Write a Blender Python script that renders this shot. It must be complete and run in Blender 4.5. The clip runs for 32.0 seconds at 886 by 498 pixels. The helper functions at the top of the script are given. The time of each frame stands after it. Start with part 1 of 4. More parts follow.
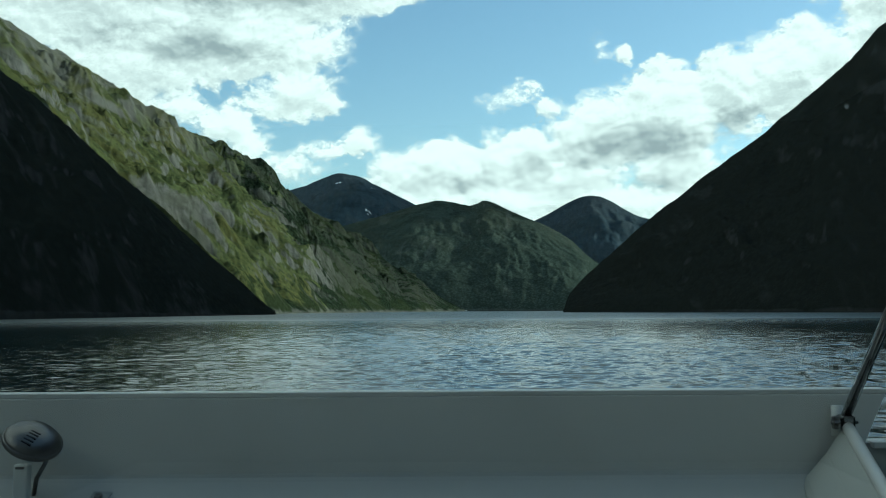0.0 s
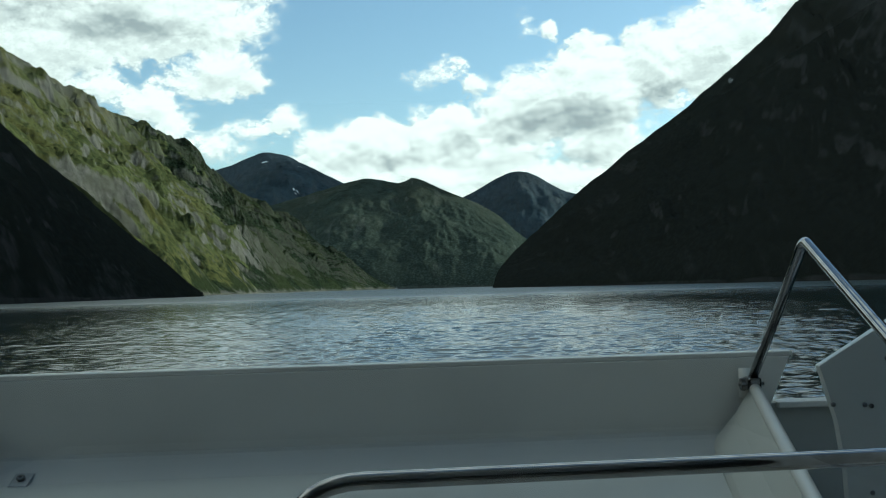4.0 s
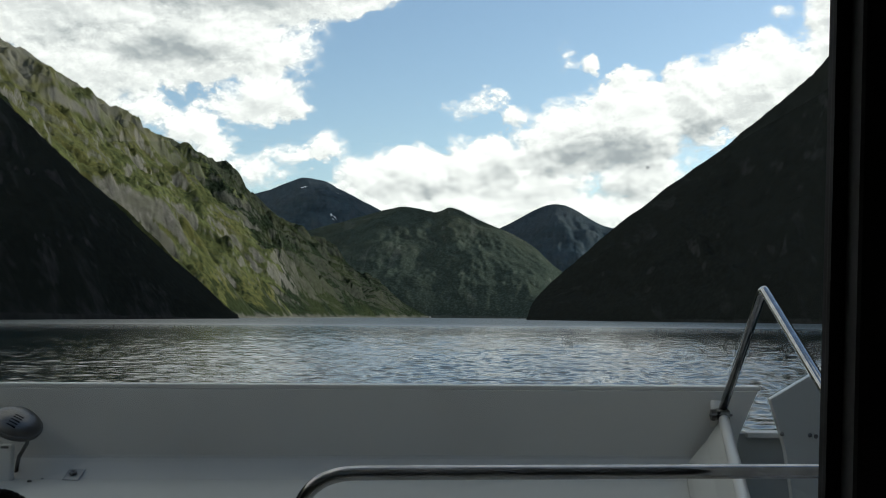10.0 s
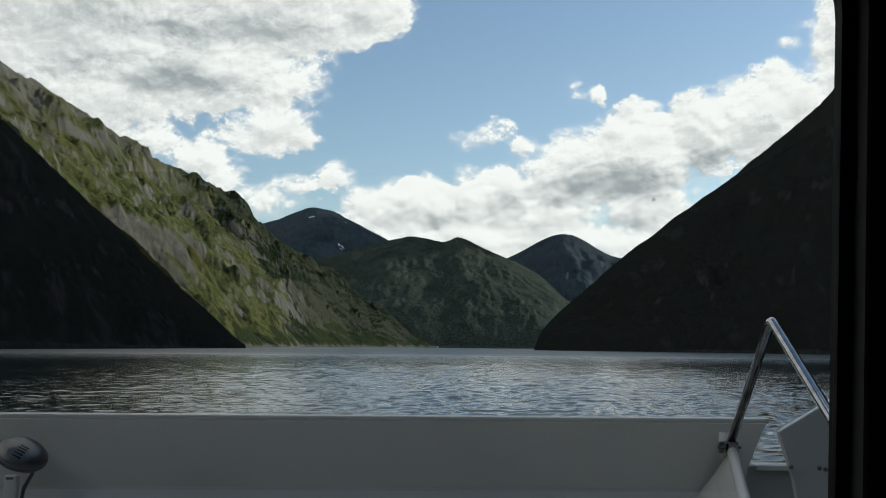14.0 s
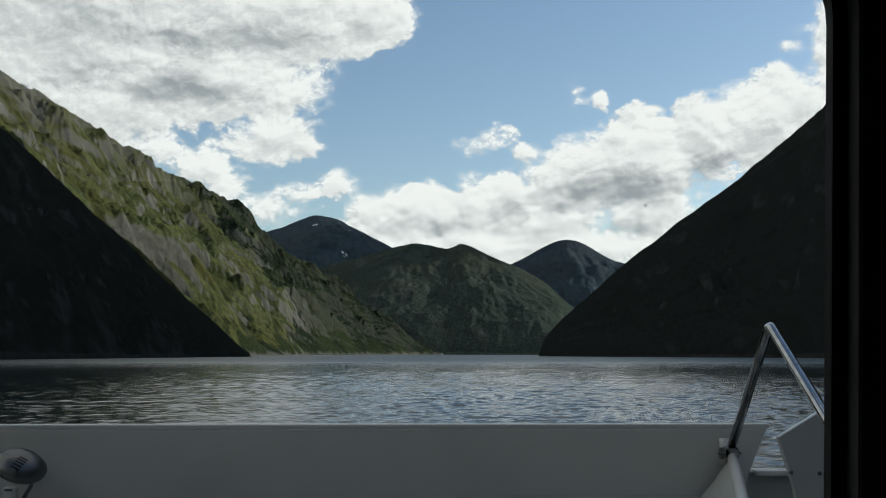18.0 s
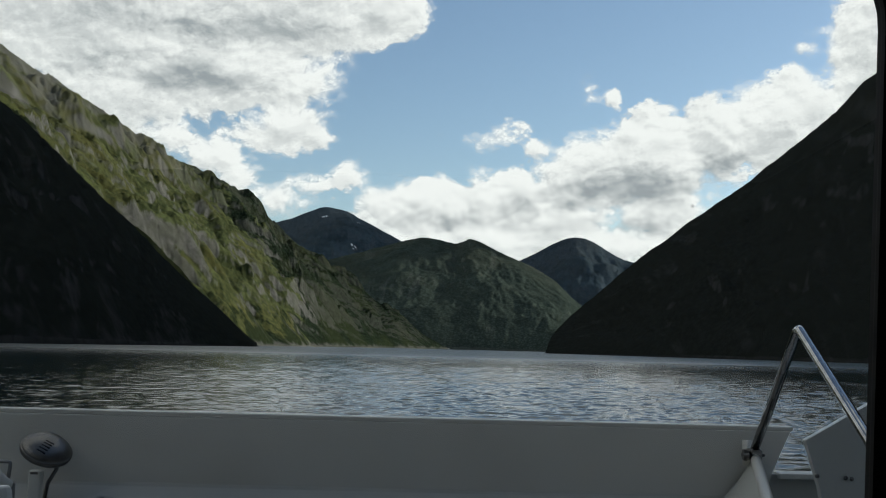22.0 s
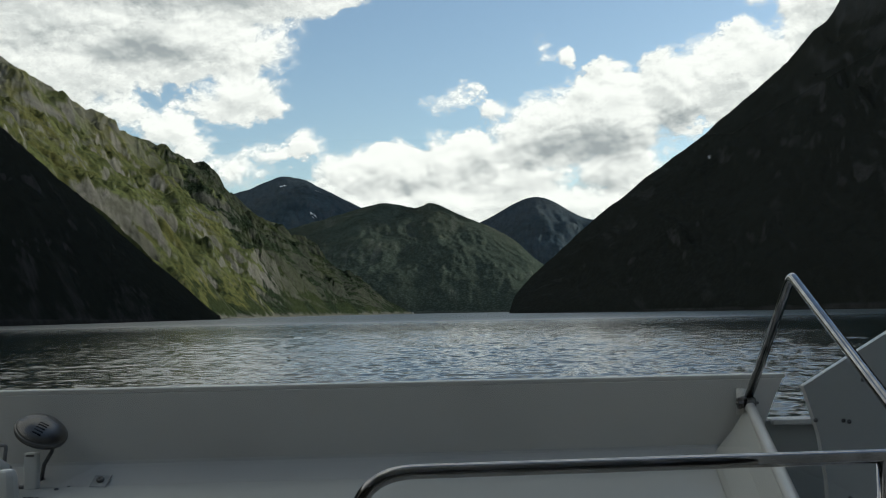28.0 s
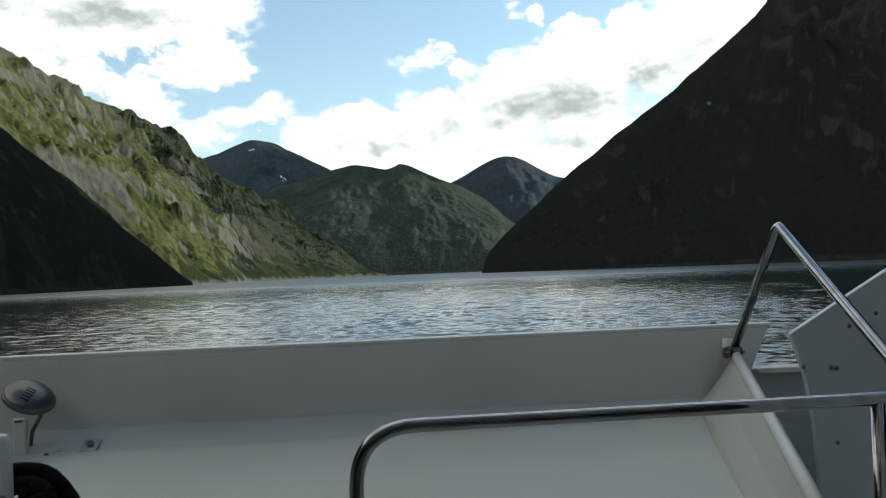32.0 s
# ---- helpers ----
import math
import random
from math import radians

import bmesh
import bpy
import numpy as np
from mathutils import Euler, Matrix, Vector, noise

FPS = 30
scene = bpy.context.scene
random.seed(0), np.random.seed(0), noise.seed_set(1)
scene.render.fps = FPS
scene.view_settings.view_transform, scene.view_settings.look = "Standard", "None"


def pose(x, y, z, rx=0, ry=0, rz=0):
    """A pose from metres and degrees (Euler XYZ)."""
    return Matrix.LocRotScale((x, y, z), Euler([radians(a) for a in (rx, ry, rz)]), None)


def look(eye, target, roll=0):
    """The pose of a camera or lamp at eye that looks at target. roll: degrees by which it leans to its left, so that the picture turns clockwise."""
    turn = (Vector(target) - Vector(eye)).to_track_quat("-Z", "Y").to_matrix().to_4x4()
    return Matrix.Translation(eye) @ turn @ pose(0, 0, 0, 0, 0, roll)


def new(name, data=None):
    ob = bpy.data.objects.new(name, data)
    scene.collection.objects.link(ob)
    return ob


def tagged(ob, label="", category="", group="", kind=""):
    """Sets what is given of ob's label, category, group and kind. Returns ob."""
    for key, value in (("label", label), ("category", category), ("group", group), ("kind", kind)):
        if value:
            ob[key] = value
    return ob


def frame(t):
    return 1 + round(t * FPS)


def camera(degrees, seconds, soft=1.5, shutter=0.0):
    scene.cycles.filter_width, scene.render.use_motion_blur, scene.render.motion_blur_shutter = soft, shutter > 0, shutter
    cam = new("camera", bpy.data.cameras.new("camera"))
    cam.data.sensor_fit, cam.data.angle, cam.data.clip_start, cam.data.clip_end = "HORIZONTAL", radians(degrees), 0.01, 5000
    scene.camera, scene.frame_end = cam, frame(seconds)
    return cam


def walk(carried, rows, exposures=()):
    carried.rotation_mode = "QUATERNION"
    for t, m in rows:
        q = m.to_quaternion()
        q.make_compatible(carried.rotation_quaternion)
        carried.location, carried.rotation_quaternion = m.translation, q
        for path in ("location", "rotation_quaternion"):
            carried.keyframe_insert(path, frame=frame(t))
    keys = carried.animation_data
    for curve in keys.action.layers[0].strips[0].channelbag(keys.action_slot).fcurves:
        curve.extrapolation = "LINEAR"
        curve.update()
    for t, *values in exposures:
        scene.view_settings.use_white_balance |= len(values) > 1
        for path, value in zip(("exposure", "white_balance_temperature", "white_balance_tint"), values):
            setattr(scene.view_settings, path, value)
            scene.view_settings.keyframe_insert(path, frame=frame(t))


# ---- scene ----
cam = camera(45.92, 32.0, soft=1.05)

# seconds, place in metres (the eye's mean height is zero), yaw, pitch, roll
PATH = [
    (0, -0.052, 0.366, 0.006, 1.95, 3.37, -0.33),
    (0.5, -0.056, 0.342, -0.001, 1.27, 2.92, -0.25),
    (1, -0.027, 0.375, 0.001, 1.40, 3.26, -1.07),
    (1.5, -0.021, 0.384, -0.001, 0.51, 2.93, -0.88),
    (2, -0.025, 0.352, -0.004, -0.17, 2.19, -1.21),
    (2.5, -0.024, 0.356, -0.001, -0.96, 1.79, -0.67),
    (3, -0.021, 0.355, -0.001, -0.83, 2.02, -0.60),
    (3.5, -0.030, 0.348, -0.002, -2.32, 2.17, -1.26),
    (5.5, 0.006, 0.150, -0.019, 0.38, 0.24, -3.17),
    (6, -0.028, 0.100, -0.023, -2.37, -0.61, -1.67),
    (6.5, -0.008, 0.045, -0.013, -0.61, 0.43, -0.38),
    (7, 0.010, -0.005, -0.006, 0.05, 0.15, -0.94),
    (7.5, 0.018, -0.035, 0.001, -0.53, 0.91, 1.48),
    (8, 0.051, -0.059, 0.002, -0.70, 1.23, 0.58),
    (8.5, 0.049, -0.067, 0.004, -0.60, 2.47, 0.77),
    (9, 0.048, -0.070, 0.002, 0.08, 3.18, 0.02),
    (9.5, 0.051, -0.074, 0.000, 0.30, 3.51, 0.40),
    (10, 0.054, -0.076, 0.000, 0.02, 3.72, 0.43),
    (10.5, 0.054, -0.073, 0.003, -0.00, 3.91, 0.71),
    (11, 0.058, -0.070, 0.002, -0.29, 4.17, -0.55),
    (11.5, 0.054, -0.074, 0.002, -0.03, 4.39, 0.02),
    (12, 0.062, -0.073, 0.001, 0.14, 4.61, -0.29),
    (12.5, 0.059, -0.074, 0.002, 0.24, 4.76, 0.25),
    (13, 0.057, -0.068, 0.004, 0.30, 4.97, 0.54),
    (13.5, 0.059, -0.074, 0.004, 0.35, 5.18, 0.55),
    (14, 0.057, -0.075, 0.003, 0.45, 5.35, 0.52),
    (14.5, 0.055, -0.074, 0.004, 0.62, 5.45, 0.80),
    (16.5, 0.070, -0.072, 0.004, 0.68, 5.72, 0.02),
    (17, 0.071, -0.073, 0.003, 0.67, 5.74, 0.18),
    (17.5, 0.072, -0.072, 0.003, 0.70, 5.73, 0.10),
    (18, 0.076, -0.071, 0.006, 0.65, 5.72, 0.03),
    (18.5, 0.079, -0.071, 0.006, 0.62, 5.74, 0.24),
    (19, 0.074, -0.074, 0.004, 0.65, 5.72, 0.54),
    (19.5, 0.059, -0.078, 0.005, 0.80, 5.69, 1.81),
    (20, 0.046, -0.078, 0.003, 0.97, 5.65, 2.08),
    (20.5, 0.042, -0.075, 0.003, 1.08, 5.61, 1.89),
    (21, 0.039, -0.075, 0.010, 1.11, 5.55, 1.54),
    (21.5, 0.024, -0.079, 0.009, 1.14, 5.51, 1.54),
    (22, 0.016, -0.076, 0.005, 1.14, 5.42, 1.47),
    (22.5, 0.005, -0.078, 0.004, 1.10, 5.26, 1.25),
    (23, -0.003, -0.079, 0.005, 1.00, 5.04, 1.06),
    (23.5, -0.009, -0.075, 0.006, 0.83, 4.86, 1.02),
    (24, -0.023, -0.076, 0.005, 0.72, 4.63, 1.10),
    (24.5, -0.036, -0.076, 0.005, 0.59, 4.42, 0.90),
    (25, -0.041, -0.076, 0.004, 0.38, 4.22, -0.07),
    (25.5, -0.048, -0.075, 0.006, 0.17, 4.05, 0.35),
    (27.5, -0.058, -0.056, 0.010, -0.90, 3.69, -0.98),
    (28, -0.078, -0.061, 0.002, -1.02, 3.46, -1.08),
    (28.5, -0.081, -0.057, -0.001, 0.00, 2.01, -0.81),
    (29, -0.091, -0.053, -0.008, 1.02, 0.37, -0.58),
    (29.5, -0.091, -0.048, -0.007, 1.63, -0.31, -1.24),
    (30, -0.093, -0.053, -0.002, 0.54, 0.42, 3.12),
    (30.5, -0.105, -0.041, -0.003, -2.28, 0.95, -4.49),
    (31, -0.112, -0.049, -0.002, -3.07, 1.10, 1.29),
    (31.5, -0.120, -0.043, -0.006, -4.14, 1.05, -3.90),
    (32, -0.125, -0.049, -0.010, -2.50, 1.27, -2.28),
]
EXPOSURE = [
    (0.0, 0.40, 5700, -15), (3.5, 0.42, 5850, -11), (5.5, 0.8, 6450, 4), (6.5, 0.85, 6500, 6), (8.0, 0.7, 6500, 7),
    (10.0, 0.45, 6500, 7), (14.5, 0.2, 6450, 8), (19.0, 0.14, 6420, 8), (25.5, 0.22, 6450, 8), (28.0, 0.32, 6550, 7), (29.2, 0.82, 6600, 6), (32.0, 0.82, 6600, 6),
]
walk(cam, [(t, pose(x, y, z, 0, 0, yw) @ pose(0, 0, 0, 90 + p, 0, 0) @ pose(0, 0, 0, 0, 0, r)) for t, x, y, z, yw, p, r in PATH], EXPOSURE)

# ---- light ----
SUN_AZ, SUN_EL = 68.0, 21.0
world = bpy.data.worlds.new("sky")
scene.world = world
world.use_nodes = True
wn = world.node_tree
wn.nodes.clear()
sky = wn.nodes.new("ShaderNodeTexSky")
sky.sky_type = "NISHITA"
sky.sun_disc = False
sky.sun_elevation = radians(SUN_EL)
sky.sun_rotation = radians(SUN_AZ)
sky.air_density, sky.dust_density, sky.ozone_density = 1.0, 0.6, 1.5
bg = wn.nodes.new("ShaderNodeBackground")
bg.inputs["Strength"].default_value = 0.125
wo = wn.nodes.new("ShaderNodeOutputWorld")
wn.links.new(sky.outputs[0], bg.inputs[0])
wn.links.new(bg.outputs[0], wo.inputs[0])

sun = new("sun", bpy.data.lights.new("sun", "SUN"))
sun.data.energy, sun.data.angle, sun.data.color = 4.0, radians(0.6), (1.0, 0.92, 0.80)
sa, se = radians(SUN_AZ), radians(SUN_EL)
sun.matrix_world = look((math.sin(sa) * math.cos(se) * 900, math.cos(sa) * math.cos(se) * 900, math.sin(se) * 900), (0, 0, 0))


# ---- materials ----
class Nodes:
    """Short hand for building one node tree."""

    def __init__(self, name):
        self.mat = bpy.data.materials.new(name)
        self.mat.use_nodes = True
        self.t = self.mat.node_tree
        self.t.nodes.clear()
        self.out = self.t.nodes.new("ShaderNodeOutputMaterial")

    def plug(self, socket, value):
        if isinstance(value, bpy.types.NodeSocket):
            self.t.links.new(value, socket)
        elif value is not None:
            if socket.type == "RGBA" and len(value) == 3:
                value = (*value, 1.0)
            socket.default_value = value

    def add(self, kind, ins=None, **props):
        n = self.t.nodes.new(kind)
        for k, v in props.items():
            setattr(n, k, v)
        for k, v in (ins or {}).items():
            self.plug(n.inputs[k], v)
        return n

    def math(self, op, a, b=None, c=None, clamp=False):
        n = self.add("ShaderNodeMath", operation=op, use_clamp=clamp)
        for i, v in enumerate((a, b, c)):
            if v is not None:
                self.plug(n.inputs[i], v)
        return n.outputs[0]

    def coords(self, scale=(1, 1, 1), which="Object", turn=(0, 0, 0)):
        tc = self.add("ShaderNodeTexCoord")
        m = self.add("ShaderNodeMapping", {"Vector": tc.outputs[which], "Scale": scale, "Rotation": turn})
        return m.outputs[0]

    def noise(self, vec, scale, detail=5.0, rough=0.55, distort=0.0):
        return self.add("ShaderNodeTexNoise", {"Vector": vec, "Scale": scale, "Detail": detail, "Roughness": rough, "Distortion": distort}).outputs["Fac"]

    def ramp(self, fac, lo, hi, a=0.0, b=1.0):
        n = self.add("ShaderNodeMapRange", {"Value": fac, "From Min": lo, "From Max": hi, "To Min": a, "To Max": b}, interpolation_type="SMOOTHSTEP")
        return n.outputs[0]

    def mix(self, fac, a, b):
        n = self.add("ShaderNodeMix", data_type="RGBA")
        self.plug(n.inputs[0], fac)
        self.plug(n.inputs[6], a)
        self.plug(n.inputs[7], b)
        return n.outputs[2]

    def bump(self, height, strength, distance, normal=None):
        ins = {"Height": height, "Strength": strength, "Distance": distance}
        if normal is not None:
            ins["Normal"] = normal
        return self.add("ShaderNodeBump", ins).outputs[0]

    def surface(self, colour, rough, metal=0.0, normal=None, **more):
        ins = {"Base Color": colour, "Roughness": rough, "Metallic": metal}
        if normal is not None:
            ins["Normal"] = normal
        ins.update({k.replace("_", " "): v for k, v in more.items()})
        b = self.add("ShaderNodeBsdfPrincipled", ins)
        self.t.links.new(b.outputs[0], self.out.inputs[0])
        return self.mat


def painted(name, colour, dirt, rough=0.38, stain=0.5):
    n = Nodes(name)
    v = n.coords()
    big = n.noise(v, 2.2, 6, 0.6)
    streak = n.noise(n.coords((9, 9, 1.2)), 1.0, 4, 0.6)
    fine = n.noise(v, 140, 3)
    speck = n.ramp(n.noise(v, 38, 2, 0.4), 0.70, 0.76)
    m = n.math("MULTIPLY", n.ramp(big, 0.45, 0.75), stain)
    m = n.math("ADD", m, n.math("MULTIPLY", n.ramp(streak, 0.52, 0.8), stain * 0.5), clamp=True)
    m = n.math("ADD", m, n.math("MULTIPLY", speck, 0.35), clamp=True)
    col = n.mix(m, colour, dirt)
    r = n.math("MULTIPLY_ADD", big, 0.22, rough - 0.1)
    nor = n.bump(fine, 0.12, 0.002, n.bump(big, 0.15, 0.01))
    return n.surface(col, r, normal=nor)


def plain(name, colour, rough, metal=0.0, grain=60, vary=0.25, depth=0.001, gloss=0.5):
    n = Nodes(name)
    v = n.coords()
    a = n.noise(v, grain, 4)
    b = n.noise(v, grain * 0.12, 3)
    f = n.math("MULTIPLY_ADD", b, 0.6, n.math("MULTIPLY", a, 0.4))
    dark = tuple(c * (1 - vary) for c in colour)
    light = tuple(min(1, c * (1 + vary)) for c in colour)
    return n.surface(n.mix(n.ramp(f, 0.3, 0.7), dark, light), n.math("MULTIPLY_ADD", b, 0.2, rough - 0.1), metal, n.bump(a, 0.2, depth), Specular_IOR_Level=gloss)


def steel(name):
    n = Nodes(name)
    v = n.coords((1, 1, 1))
    a = n.noise(v, 25, 4)
    s = n.noise(v, 260, 2)
    r = n.math("MULTIPLY_ADD", n.ramp(a, 0.4, 0.75), 0.09, 0.045)
    return n.surface(n.mix(n.ramp(a, 0.3, 0.7), (0.36, 0.35, 0.35), (0.26, 0.255, 0.26)), r, 1.0, n.bump(s, 0.05, 0.0004))


def glass_material():
    n = Nodes("window_glass")
    b = n.add("ShaderNodeBsdfGlass", {"Color": (0.97, 0.985, 0.98), "Roughness": 0.0, "IOR": 1.45})
    n.t.links.new(b.outputs[0], n.out.inputs[0])
    return n.mat


def water_material():
    n = Nodes("fjord_water")
    mid = n.noise(n.coords((1.2, 2.4, 0.4), turn=(0, 0, -0.2)), 1.0, 5, 0.62, 0.5)
    small = n.noise(n.coords((4.6, 8.4, 2.2), turn=(0, 0, 0.3)), 1.0, 4, 0.6, 0.4)
    gust = n.ramp(n.noise(n.coords((0.006, 0.014, 0.01)), 1.0, 3, 0.5), 0.35, 0.7, 0.65, 1.15)
    nor = n.bump(mid, n.math("MULTIPLY", gust, 0.9), 0.024)
    nor = n.bump(small, n.math("MULTIPLY", gust, 0.9), 0.009, nor)
    off = n.add("ShaderNodeVectorMath", {0: n.add("ShaderNodeTexCoord").outputs["Object"]}, operation="LENGTH").outputs["Value"]
    chop = n.ramp(off, 60.0, 420.0, 0.03, 0.40)
    return n.surface((0.014, 0.030, 0.032), chop, normal=nor, IOR=1.33)


def mountain_material(name, grass, forest, rock, rock_amount=0.5, forest_top=120.0, far_shade_woods=0.0, scale=1.0, snow=False, crest=0.8, shore=0.0, steep=0.80, grain=1.0):
    """Grass, woods and bare rock: rock on the steep ground and the crest, woods low down. The slope layer runs 0 at the shore to 1 at the crest."""
    n = Nodes(name)
    v = n.coords()
    up = n.add("ShaderNodeSeparateXYZ", {"Vector": n.add("ShaderNodeNewGeometry").outputs["Normal"]}).outputs[2]
    place = n.add("ShaderNodeSeparateXYZ", {"Vector": n.add("ShaderNodeTexCoord").outputs["Object"]})
    rise = n.add("ShaderNodeSeparateXYZ", {"Vector": n.add("ShaderNodeUVMap", uv_map="slope").outputs[0]}).outputs[1]
    fall = n.add("ShaderNodeUVMap", uv_map="ground").outputs[0]
    broad = n.noise(v, 0.007 * scale, 6, 0.6, 0.3)
    patch = n.noise(v, 0.030 * scale, 9, 0.68, 0.3)
    fine = n.noise(v, 0.16 * scale, 7, 0.68)
    track = n.noise(n.add("ShaderNodeMapping", {"Vector": fall, "Scale": (4.2 * scale, 0.9 * scale, 1)}).outputs[0], 1.0, 8, 0.62, 0.4)
    joint = n.noise(n.add("ShaderNodeMapping", {"Vector": fall, "Scale": (15 * scale, 8.0 * scale, 1)}).outputs[0], 1.0, 6, 0.66, 0.3)
    tree = n.add("ShaderNodeTexVoronoi", {"Vector": v, "Scale": 0.24 * scale, "Randomness": 1.0}).outputs["Distance"]
    # bare rock on steep ground, along the crest and in broken streaks
    lean = n.math("MULTIPLY_ADD", n.math("SUBTRACT", patch, 0.5), -0.42, up)
    cliff = n.ramp(lean, steep - 0.10, steep + 0.05, 1.0, 0.0)
    ridge = n.math("MULTIPLY_ADD", n.math("SUBTRACT", broad, 0.5), 0.9, n.math("MULTIPLY_ADD", n.math("SUBTRACT", patch, 0.5), 0.9, rise))
    ridge = n.math("MULTIPLY", n.ramp(ridge, crest - 0.10, crest + 0.10), n.ramp(fine, 0.36, 0.56, 0.45, 1.0))
    streak = n.math("MULTIPLY", n.ramp(track, 0.56, 0.66), n.ramp(broad, 0.40, 0.56))
    crag = n.math("MULTIPLY", n.math("MAXIMUM", n.math("MAXIMUM", cliff, ridge), n.math("MULTIPLY", streak, 0.6)), rock_amount, clamp=True)
    # far end turns to dark woods, with cloud shade painted into that colour
    if far_shade_woods:
        far = n.ramp(n.math("MULTIPLY_ADD", broad, 500.0, place.outputs[1]), far_shade_woods - 100, far_shade_woods + 380)
        crag = n.math("MULTIPLY", crag, n.math("MULTIPLY_ADD", far, -0.75, 1.0))
    if shore:
        strand = n.ramp(n.math("MULTIPLY_ADD", patch, -34.0, place.outputs[2]), -20.0, -12.0, shore, 0.0)
        crag = n.math("MAXIMUM", crag, strand)
    wood = n.math("MULTIPLY_ADD", n.math("SUBTRACT", patch, 0.5), 260.0, place.outputs[2])
    if far_shade_woods:
        wood = n.math("MULTIPLY_ADD", far, -320.0, wood)
    wood = n.ramp(wood, forest_top * 0.5, forest_top * 1.2, 1.0, 0.0)
    g = n.mix(n.ramp(patch, 0.36, 0.62), tuple(c * 0.62 for c in grass), tuple(c * 1.25 for c in grass))
    g = n.mix(n.ramp(broad, 0.40, 0.64, 0.0, 0.7), g, (grass[0] * 1.35, grass[1] * 1.12, grass[2] * 0.95))
    g = n.mix(n.ramp(fine, 0.46, 0.64, 0.0, 0.65), g, tuple(c * 1.1 for c in forest))
    w = n.mix(n.ramp(tree, 0.05, 0.75), tuple(c * (1 + 0.5 * grain) for c in forest), tuple(c * (1 - 0.5 * grain) for c in forest))
    w = n.mix(n.ramp(broad, 0.42, 0.60, 0.0, 0.3), w, tuple(c * 0.7 for c in grass))
    r = n.mix(n.ramp(joint, 0.30, 0.68), tuple(c * 0.55 for c in rock), tuple(c * 1.25 for c in rock))
    r = n.mix(n.ramp(patch, 0.44, 0.62, 0.0, 0.6), r, tuple(0.5 * c + 0.3 * k for c, k in zip(rock, grass)))
    col = n.mix(crag, n.mix(wood, g, w), r)
    if snow:
        drift = n.noise(n.add("ShaderNodeMapping", {"Vector": fall, "Scale": (1.5 * scale, 2.8 * scale, 1)}).outputs[0], 1.0, 3, 0.5, 0.0)
        col = n.mix(n.math("MULTIPLY", n.ramp(drift, 0.69, 0.71), n.ramp(joint, 0.46, 0.54)), col, (0.62, 0.64, 0.66))
    nor = n.bump(patch, 0.5, 9.0 / scale)
    nor = n.bump(joint, n.math("MULTIPLY_ADD", crag, 0.6, 0.15), 3.0 / scale, nor)
    nor = n.bump(fine, 0.5 * grain, 1.8 / scale, nor)
    nor = n.bump(tree, n.math("MULTIPLY", wood, 0.45 * grain), 2.5 / scale, nor)
    return n.surface(col, 1.0, normal=nor, Specular_IOR_Level=0.0)


# each cloud: bearing, height, half width, half height, in degrees
LEFT_CLOUDS = (
    (-22, 19.0, 14, 5.6), (-9.5, 18.2, 7.4, 3.0), (-5.2, 18.2, 3.4, 1.9), (-14, 14.4, 6.5, 2.6), (-10.2, 11.7, 2.9, 1.5), (-8.6, 11.4, 1.6, 0.75), (-16.4, 11.0, 1.5, 1.2), (-13.6, 10.0, 1.5, 1.15),
    (-12.2, 9.0, 1.4, 1.0), (-19.0, 12.8, 4.0, 2.2), (-6.4, 9.3, 1.1, 0.75), (-8.7, 8.7, 1.3, 0.7), (-10.4, 7.8, 2.2, 1.1), (-7.5, 14.25, 0.55, 0.35), (-45, 22, 14, 9),
)
RIGHT_CLOUDS = (
    (-2.2, 7.6, 3.6, 1.9), (2.5, 7.9, 3.4, 2.0), (7.0, 9.2, 3.4, 2.5), (10.3, 10.4, 3.2, 2.8), (13.8, 11.6, 2.4, 2.6), (17.5, 12.0, 4.6, 2.7), (24, 15, 5.0, 5.0), (4.0, 5.8, 13, 1.6), (10.6, 7.6, 3.4, 1.8), (6.0, 7.2, 3.4, 1.6),
    (1.3, 11.45, 1.7, 0.60), (4.1, 10.8, 0.75, 0.65), (8.0, 13.75, 0.28, 0.28), (6.8, 14.1, 0.35, 0.4), (19.1, 16.8, 0.5, 0.4), (18.6, 16.0, 0.5, 0.3), (23.5, 17.5, 1.6, 1.4),
)
# out of view: added as neutral fill light for the boat and water
UNSEEN_FILL_CLOUDS = ((-6, 32, 34, 6), (-100, 36, 50, 16), (-180, 30, 60, 16), (-30, 62, 90, 15))
CLOUDS = LEFT_CLOUDS + RIGHT_CLOUDS + UNSEEN_FILL_CLOUDS
# heavier, greyer parts of the cloud bank
HEAVY_CLOUDS = ((8.6, 8.9, 4.2, 1.15), (13.8, 9.9, 1.5, 1.0), (2.9, 7.6, 1.2, 1.0), (5.5, 8.2, 2.4, 0.5), (-1.0, 6.9, 2.6, 0.5), (9.0, 6.8, 3.0, 0.6), (-16, 14.0, 5.0, 1.1), (-12, 16.6, 5.0, 1.0))


